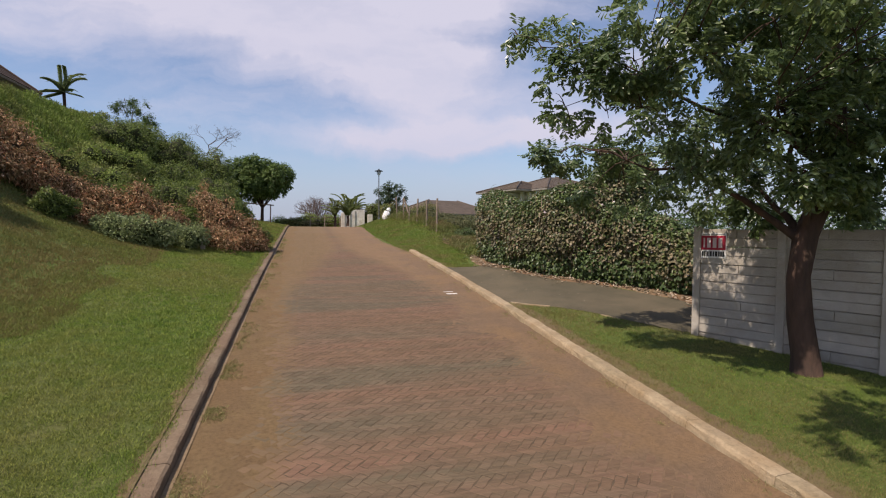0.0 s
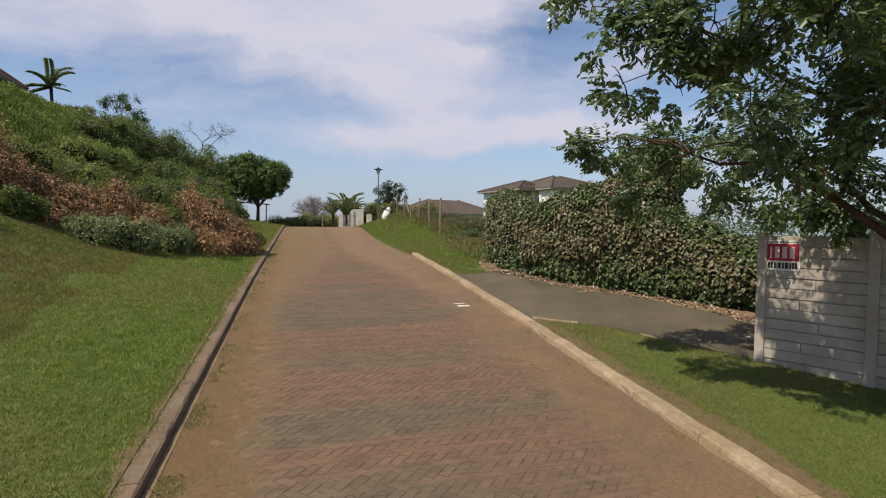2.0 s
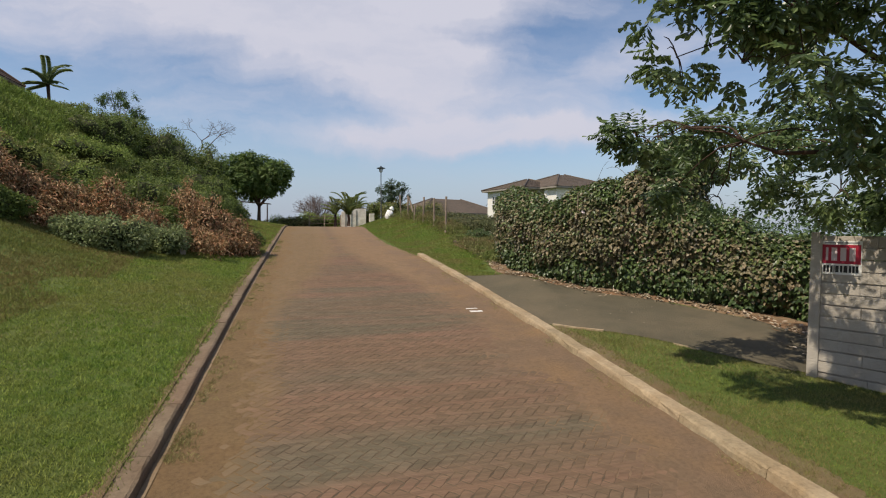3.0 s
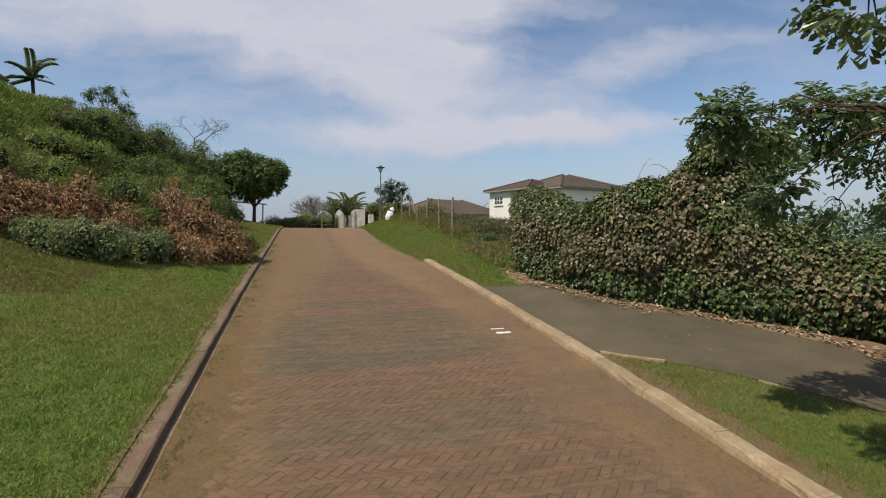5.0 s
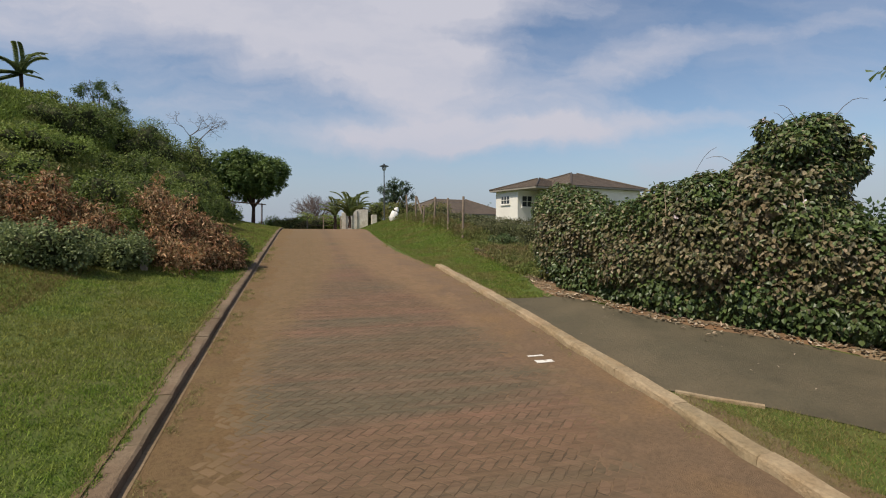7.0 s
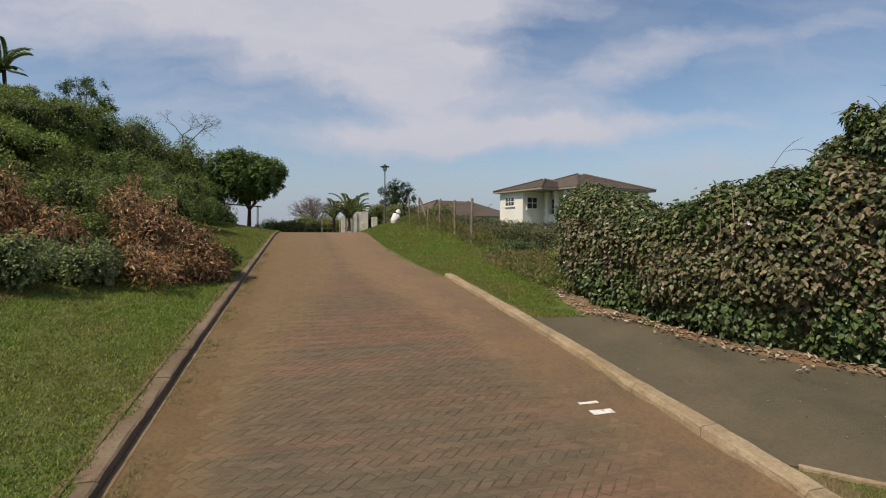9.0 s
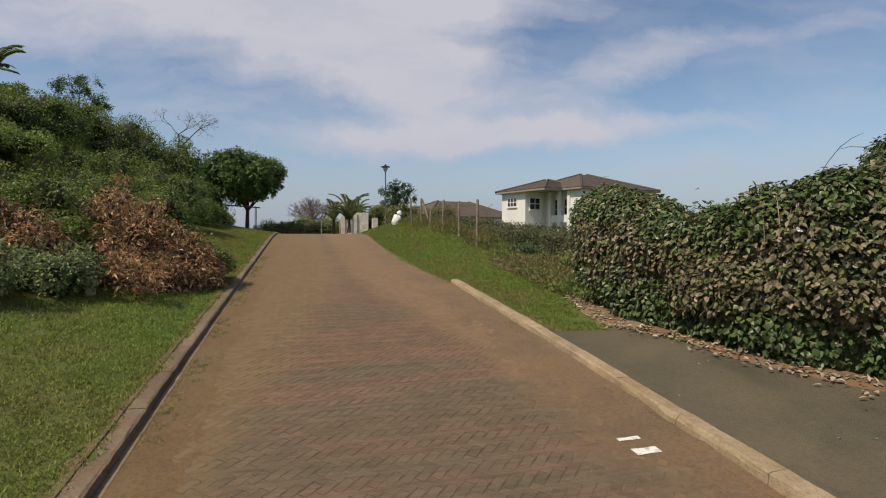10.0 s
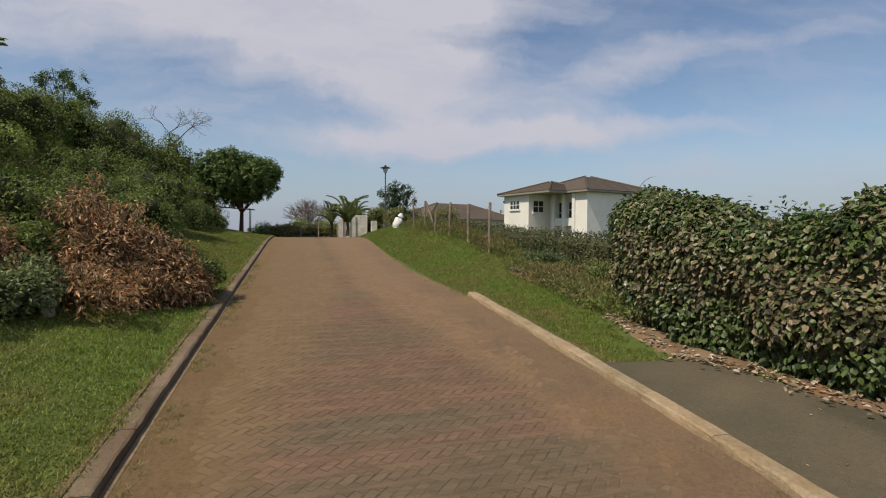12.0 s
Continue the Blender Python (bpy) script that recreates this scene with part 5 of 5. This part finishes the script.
part("balcony_floor", box(bmesh.new(), 2.4, -4.0, 2.1, 2.75, -1.35, 2.3), M["plaster"], house)
part("column", box(bmesh.new(), 2.05, -2.75, -1.5, 2.45, -2.45, 5.2, 0.02), M["white"], house)
part("column", box(bmesh.new(), 2.05, -4.15, -1.5, 2.45, -3.8, 5.2, 0.02), M["white"], house)
part("column", box(bmesh.new(), 2.05, -1.45, -1.5, 2.45, -1.1, 5.2, 0.02), M["white"], house)
window(house, "x", 1.4, 2.8, 3.85, 4.65, 0.0, 2)
window(house, "y", 0.6, 1.85, 3.5, 4.6, 0.0, 1)
window(house, "x", -2.35, -1.5, 2.4, 4.4, 2.75, 1)
window(house, "x", -3.85, -2.85, 2.9, 4.4, 2.75, 1)
window(house, "x", -3.8, -2.0, -0.2, 1.3, 2.75, 1)
hip_roof(0, -3, 6.5, 3.9, 5.22, 1.25, 0.55, house)
hip_roof(2.2, -5.6, 12.6, 3.9, 5.24, 1.9, 0.55, house)

far_house = empty("house", (16.2, 71, 1.0), 20, label="single-storey house with dark brown hip roof behind the fence", category="house")
part("wall", box(bmesh.new(), 0, 0, -1, 14.5, 9, 3.6), M["plaster"], far_house)
hip_roof(0, 0, 14.5, 9, 3.6, 2.3, 0.6, far_house)

top_house = empty("house", (-33.4, 39, 11.7), 0, label="dark-roofed house on top of the bank", category="house")
part("wall", box(bmesh.new(), 0, 0, -3, 11, 10, 1.8), M["plaster"], top_house)
hip_roof(0, 0, 11, 10, 1.8, 5.0, 1.2, top_house, "bark")

# distant wooded slopes beyond the valley
woods = []
for i in range(260):
    a = radians(random.uniform(20, 75))
    d = random.uniform(130, 420)
    woods.append((d * math.sin(a), d * math.cos(a), random.uniform(2.5, 7), random.uniform(6, 13)))
wc = np.array([(x, y, float(ground_z(x, y)) + h * 0.5 + (0.012 * math.hypot(x, y) - 1)) for x, y, h, r in woods])
ws = np.array([r for *_, r in woods])
ob = shell_leaves("far_woods", wc, ws, 32000, 1.5, 1.0, M["leaf_woods"], None, flat=0.7)
tagged(ob, "distant wooded slope beyond the hedge", "woods", kind="stuff")


# ---- painted marks on the road: plain bars ----
def painted(name, x0, y0, x1, y1, label):
    bm = bmesh.new()
    nx_, ny_ = 6, 3
    vs = [[bm.verts.new((x0 + (x1 - x0) * i / nx_, y0 + (y1 - y0) * j / ny_, 0)) for i in range(nx_ + 1)] for j in range(ny_ + 1)]
    for j in range(ny_):
        for i in range(nx_):
            bm.faces.new((vs[j][i], vs[j][i + 1], vs[j + 1][i + 1], vs[j + 1][i]))
    for v in bm.verts:
        v.co.x += noise.noise(v.co * 9) * 0.012
        v.co.y += noise.noise(v.co * 9 + Vector((5, 0, 0))) * 0.012
        v.co.z = float(road_z(v.co.y)) - CROSS * v.co.x + 0.0065
    return tagged(part(name, bm, M["paint"]), label, "road marking")


painted("painted_mark", 3.52, 12.68, 3.78, 12.74, "white painted bar on the brick paving")
painted("painted_mark", 3.53, 12.40, 3.82, 12.51, "broad white painted bar on the brick paving")


# ---- grass ----
def turf(name, count, x0, x1, y0, y1, keep, height, width, mat, label, curl=0.55):
    m = count // 9
    c = np.stack([rng.uniform(x0, x1, m), y0 * (y1 / y0) ** rng.uniform(0, 1, m)], 1)
    p = np.repeat(c, 9, 0) + rng.normal(0, 1, (m * 9, 2)) * (0.03 + 0.0022 * np.repeat(c[:, 1:], 9, 0))
    tall = np.repeat(rng.uniform(0.55, 1.5, m), 9)
    ok_ = keep(p[:, 0], p[:, 1]) & (p[:, 1] > y0 * 0.97)
    p, tall = p[ok_], tall[ok_]
    n = len(p)
    far = 0.7 + np.clip(p[:, 1] - 4, 0, 40) / 14
    z = ground_z(p[:, 0], p[:, 1])
    ahead = rand_dirs(n) * (curl, curl, 0.2) + (0, 0, 0.6)
    ob = leaves(name, np.column_stack([p, z + 0.004]), ahead, rand_dirs(n), height * tall * rng.uniform(0.6, 1.3, n) * np.minimum(far, 1.1), width * far, mat, None, BLADE, BLADE_F)
    return tagged(ob, label, "grass", kind="stuff")


def lawn_left(x, y):
    edge = np.array([0.09 * noise.noise(Vector((2, q * 1.3, 5))) + 0.07 * noise.noise(Vector((2, q * 5.0, 8))) for q in y])
    return x < left_edge(y) - 0.185 + edge + rng.normal(0, 0.035, len(y))


def verge_right(x, y):
    bare = (y > 15.3) & (y < 18.6) & (x > np.interp(y, [15.6, 16.8, 18.2, 18.6], [5.5, 5.6, 5.9, 6.4]) + 0.3 * np.sin(y * 7) * np.sin(x * 5))
    edge = np.array([0.10 * noise.noise(Vector((4, q * 1.3, 5))) + 0.07 * noise.noise(Vector((4, q * 5.0, 8))) for q in y])
    return (x > right_edge(y) + np.where(y < KERB_END, 0.25, 0.05) + edge + rng.normal(0, 0.035, len(y))) & ~in_drive(x, y) & ~bare


turf("lawn", 760000, -9.5, -1.1, 2.6, 50, lambda x, y: lawn_left(x, y) & (rng.random(len(x)) > 0.93 * smooth(-3.6, -5.4, x) * smooth(20, 18, y) * smooth(6.5, 9.5, y)), 0.036, 0.0095, M["grass"], "short green lawn sloping up to the bank")
turf("lawn", 30000, -6, -1.2, 24, 50, lawn_left, 0.045, 0.014, M["grass_dry"], "dry yellowed grass on the rising lawn")
turf("lawn", 230000, -13, -4.0, 7, 19, lambda x, y: np.sin(x * 2 + y) + np.sin(y * 2.3 - x) > -2.1 + 2.2 * np.clip(x + 4.9, 0, 3), 0.05, 0.010, M["grass_dry"], "dry yellowed grass on the rising lawn")
turf("verge", 95000, 4.3, 8.2, 1.5, 10.6, lambda x, y: verge_right(x, y) & (rng.random(len(x)) > 0.7 * smooth(right_edge(y) + 1.25, right_edge(y) + 0.35, x)), 0.034, 0.007, M["grass_verge"], "patchy green verge in the tree's shade")
turf("verge", 110000, 4.3, 8.5, 15, 30, verge_right, 0.045, 0.007, M["grass_verge"], "green verge beside the road")
turf("verge", 60000, 4.2, 8.5, 30, 50, verge_right, 0.045, 0.012, M["grass_verge"], "green verge beside the road")
turf("verge", 80000, 4.4, 7.4, 1.5, 10.6, lambda x, y: verge_right(x, y) & (rng.random(len(x)) > smooth(right_edge(y) + 0.9, right_edge(y) + 2.6, x)), 0.034, 0.006, M["grass_dry"], "dry yellowed grass in the verge")
turf("verge", 32000, 4.4, 7.5, 15, 32, lambda x, y: verge_right(x, y) & (x < right_edge(y) + 0.75 + 0.3 * np.sin(y * 1.7)), 0.045, 0.007, M["straw"], "dry patches in the verge beside the road")
turf("verge", 60000, 4.5, 8.2, 2.0, 10.5, lambda x, y: verge_right(x, y) & (np.sin(x * 3.1 + y * 1.7) + np.sin(y * 2.9 - x * 2.0) > -0.5), 0.036, 0.0045, M["straw"], "dry straw patches in the verge")
turf("verge", 150000, 4.2, 7.2, 1.5, 24, lambda x, y: verge_right(x, y) & (x < right_edge(y) + 0.85 + 0.5 * np.sin(y * 2.1)), 0.036, 0.0045, M["straw"], "dry grass along the kerb")


turf("lawn", 26000, -1.6, -1.1, 2.4, 24, lambda x, y: (x < left_edge(y) - 0.19 + rng.normal(0, 0.03, len(y))) & (x > left_edge(y) - 0.36), 0.04, 0.006, M["straw"], "dry straw along the lawn edge")

# pale concrete edging where the driveway leaves the kerb
bm = bmesh.new()
ends = [(4.64, 10.86), (4.95, 10.57), (5.3, 10.20), (5.75, 9.58), (5.98, 9.22), (6.2, 8.9), (6.85, 7.85)]
for k, ((ax, ay), (bx, by)) in enumerate(zip(ends, ends[1:])):
    if k in (2, 3, 5):
        continue
    za, zb = (float(ground_z(px, py)) + (0.03 if py > 10.1 else 0.014) for px, py in ((ax, ay), (bx, by)))
    q = [bm.verts.new(p_) for p_ in ((ax - 0.02, ay - 0.02, za), (bx - 0.02, by - 0.02, zb), (bx + 0.03, by + 0.03, zb), (ax + 0.03, ay + 0.03, za))]
    r = [bm.verts.new((c.co.x, c.co.y, c.co.z - 0.05)) for c in q]
    bm.faces.new(q)
    for k in range(4):
        bm.faces.new((q[k], r[k], r[(k + 1) % 4], q[(k + 1) % 4]))
tagged(part("driveway_edging", bm, M["kerb_r"]), "thin pale concrete edging beside the driveway", "edging", kind="structure")


# tufts in the joints beside the kerbs
def tufts(name, count, side, y0=2, y1=30):
    ys = rng.uniform(y0, y1, count)
    e = left_edge(ys) if side < 0 else right_edge(ys)
    at = []
    for yy, ee in zip(ys, e):
        if noise.noise(Vector((0, yy * 0.8, side))) < -0.05:
            continue
        cx_ = ee + (-side) * (abs(rng.normal(0.03, 0.10)) if side > 0 else 0.07 + abs(rng.normal(0, 0.13)))
        m = rng.integers(6, 20)
        q = np.column_stack([cx_ + rng.normal(0, 0.025, m), yy + rng.normal(0, 0.04, m)])
        at.append(q)
    p = np.concatenate(at)
    n = len(p)
    z = road_z(p[:, 1]) - CROSS * p[:, 0] + 0.004
    ob = leaves(name, np.column_stack([p, z]), rand_dirs(n) * (0.8, 0.8, 0.2) + (0, 0, 0.5), rand_dirs(n), 0.05 * rng.uniform(0.4, 1.3, n), 0.006, M["straw"], None, BLADE, BLADE_F)
    return tagged(ob, "dry grass tufts in the sandy gutter", "grass", kind="stuff")


tufts("gutter_grass", 1100, -1)
tufts("gutter_grass", 500, -1, 2.5, 8)
tufts("gutter_grass", 700, 1)

# bare earth and leaf litter under the hedge
bm = bmesh.new()
path = [(7.3, 8.0), (8.4, 8.9), (8.65, 10.2), (8.3, 11.3), (7.75, 12.1), (6.85, 13.05), (6.3, 14.0), (6.1, 15.2), (5.65, 16.0), (5.8, 17.4), (6.2, 18.6)]
inner = [(9.6, 8.4), (10.4, 9.2), (10.1, 10.6), (9.5, 12.0), (8.9, 12.9), (8.1, 14.0), (7.6, 14.8), (7.5, 15.8), (7.4, 16.6), (7.4, 17.6), (7.6, 18.8)]
strip_rows = []
BED_LINE = [Vector(q) for q in path]
for (ax, ay), (bx, by) in zip(path, inner):
    strip_rows.append([bm.verts.new((ax + (bx - ax) * k / 8 + (random.gauss(0, 0.08) if k == 0 else 0), ay + (by - ay) * k / 8, 0)) for k in range(9)])
for a, b in zip(strip_rows, strip_rows[1:]):
    for k in range(8):
        bm.faces.new((a[k], a[k + 1], b[k + 1], b[k]))
bmesh.ops.subdivide_edges(bm, edges=bm.edges, cuts=4, use_grid_fill=True)
for v in bm.verts:
    edge_k = noise.noise(v.co * 1.3)
    v.co.x += 0.22 * noise.noise(v.co * 1.7) + 0.10 * noise.noise(v.co * 6)
    rim = min((geometry.intersect_point_line(v.co.xy, a_, b_)[0] - v.co.xy).length if 0 <= geometry.intersect_point_line(v.co.xy, a_, b_)[1] <= 1 else 9.0 for a_, b_ in zip(BED_LINE, BED_LINE[1:]))
    v.co.z = float(ground_z(v.co.x, v.co.y)) - 0.004 + 0.035 * float(smooth(0.0, 0.3, rim)) + 0.016 * edge_k
bmesh.ops.recalc_face_normals(bm, faces=bm.faces)
if sum(f.normal.z for f in bm.faces) < 0:
    bmesh.ops.reverse_faces(bm, faces=bm.faces)
tagged(part("hedge_bed", bm, M["earth"]), "bare reddish earth under the hedge", "earth", kind="structure")


def litter(name, count, pts, spread, mat, length, label, lift=0.045):
    pts = np.array(pts)
    k = rng.integers(0, len(pts) - 1, count)
    u = rng.uniform(0, 1, (count, 1))
    p = pts[k] * (1 - u) + pts[k + 1] * u + rng.normal(0, spread, (count, 2)) + (0.22, 0.08)
    z = ground_z(p[:, 0], p[:, 1]) + lift + rng.uniform(0, 0.5, count) * lift
    ob = leaves(name, np.column_stack([p, z]), rand_dirs(count) * (1, 1, 0.3), rand_dirs(count) * 0.4 + (0, 0, 1), length * rng.uniform(0.6, 1.2, count), length * 0.6 * rng.uniform(0.6, 1.1, count), mat)
    return tagged(ob, label, "leaf litter", kind="stuff")


litter("leaf_litter", 800, path, 0.16, M["litter"], 0.095, "fallen dry leaves along the hedge foot")
litter("leaf_litter", 30, [(5.6, 10.8), (6.4, 12.0), (5.9, 14.5)], 0.6, M["litter"], 0.04, "few dry leaves scattered on the driveway", 0.018)
# pale blossoms at the hedge foot and in its face
k = rng.integers(0, len(hc), 90)
d = rand_dirs(90) * (1, 1, 0.7) + (-0.9, -0.3, 0)
d /= np.linalg.norm(d, axis=1, keepdims=True)
fl = hc[k] + d * (hs[k] * 1.08)[:, None]
at = np.repeat(fl, 5, 0)
ahead = np.repeat(d, 5, 0) * 0.4 + rand_dirs(450)
ob = leaves("blossom_scatter", at, ahead, np.repeat(d, 5, 0), 0.05, 0.04, M["petal"])
ob.parent = hedge
tagged(ob, "pale pink creeper blossoms", kind="stuff")


# ---- paving bricks ----
def herringbone(x0, x1, y0, y1, w=0.1):
    """Centres and turns of the bricks of a herringbone, its step running across the road."""
    out_ = []
    c = math.sqrt(0.5)
    ax_, ay_ = w * math.sqrt(2), 2 * w * math.sqrt(2)
    for i in range(int((x0 - 1) / ax_), int((x1 + 1) / ax_) + 1):
        for j in range(int((y0 - 1) / ay_), int((y1 + 1) / ay_) + 1):
            ox, oy = i * ax_, j * ay_
            for (u, v), turn in (((1.0, 0.5), 0), ((0.5, 2.0), 90)):
                pu, pv = u * w, v * w
                px, py = (pu + pv) * c, (pv - pu) * c
                out_.append((ox + px, oy + py, -45 + turn))
    a = np.array(out_)
    return a


def brick_shape(l, w, joint=0.009, wave=0.007):
    """A paving brick with worn edges whose long sides wave slightly."""
    hx, hy = l / 2 - joint / 2, w / 2 - joint / 2
    ring = [(-hx, -hy), (-hx * 0.5, -hy - wave), (hx * 0.5, -hy + wave), (hx, -hy), (hx, hy), (hx * 0.5, hy + wave), (-hx * 0.5, hy - wave), (-hx, hy)]
    top = [(x * 0.95, y * 0.91, 0) for x, y in ring]
    mid = [(x, y, -0.003) for x, y in ring]
    low = [(x, y, -0.010) for x, y in ring]
    k = len(ring)
    f = [(0, 1, 6, 7), (1, 2, 5, 6), (2, 3, 4, 5)]
    f += [(k + i, k + (i + 1) % k, (i + 1) % k, i) for i in range(k)]
    f += [(2 * k + i, 2 * k + (i + 1) % k, k + (i + 1) % k, k + i) for i in range(k)]
    return np.array(top + mid + low), np.array(f)


bv, bf = brick_shape(0.2, 0.1)
hb = herringbone(-1.5, 5, BRICK_Y0, BRICK_Y1)
ok = (hb[:, 0] > left_edge(hb[:, 1]) + 0.03) & (hb[:, 0] < right_edge(hb[:, 1]) - 0.02) & (hb[:, 1] > BRICK_Y0) & (hb[:, 1] < BRICK_Y1)
hb = hb[ok]
single = (hb[:, 0] > 0.3) & (hb[:, 0] < 2.3) & (hb[:, 1] > 12.9) & (hb[:, 1] < 15.9)
first = np.cumsum(single) <= 300
single &= first
rest = hb[~single]
n = len(rest)
ang = np.radians(rest[:, 2])
cs, sn = np.cos(ang)[:, None], np.sin(ang)[:, None]
vx = rest[:, 0:1] + bv[None, :, 0] * cs - bv[None, :, 1] * sn
vy = rest[:, 1:2] + bv[None, :, 0] * sn + bv[None, :, 1] * cs
vz = road_z(vy) - CROSS * vx + bv[None, :, 2] + rng.normal(0, 0.0007, (n, 1)) + (rng.normal(0, 0.007, (n, 1)) * bv[None, :, 0] + rng.normal(0, 0.007, (n, 1)) * bv[None, :, 1])
faces_all = (bf[None] + (np.arange(n) * len(bv))[:, None, None]).reshape(-1, 4)
paving = raw_mesh("brick_paving", np.stack([vx, vy, vz], -1).reshape(-1, 3), faces_all, M["paver"], road)
tagged(paving, "red-brown clay bricks laid in herringbone", kind="stuff")
proto = raw_mesh("brick", bv, bf, M["paver"], road)
for i, (x, y, turn) in enumerate(hb[single][:300]):
    ob = proto if i == 0 else new("brick", proto.data)
    ob.parent = road
    slope = math.degrees(math.atan(float(road_z(y + 0.1) - road_z(y - 0.1)) / 0.2))
    ob.matrix_basis = pose(x, y, float(road_z(y)) - CROSS * x + random.gauss(0, 0.0007), slope, math.degrees(CROSS), 0) @ pose(0, 0, 0, random.gauss(0, 0.35), random.gauss(0, 0.35), turn)
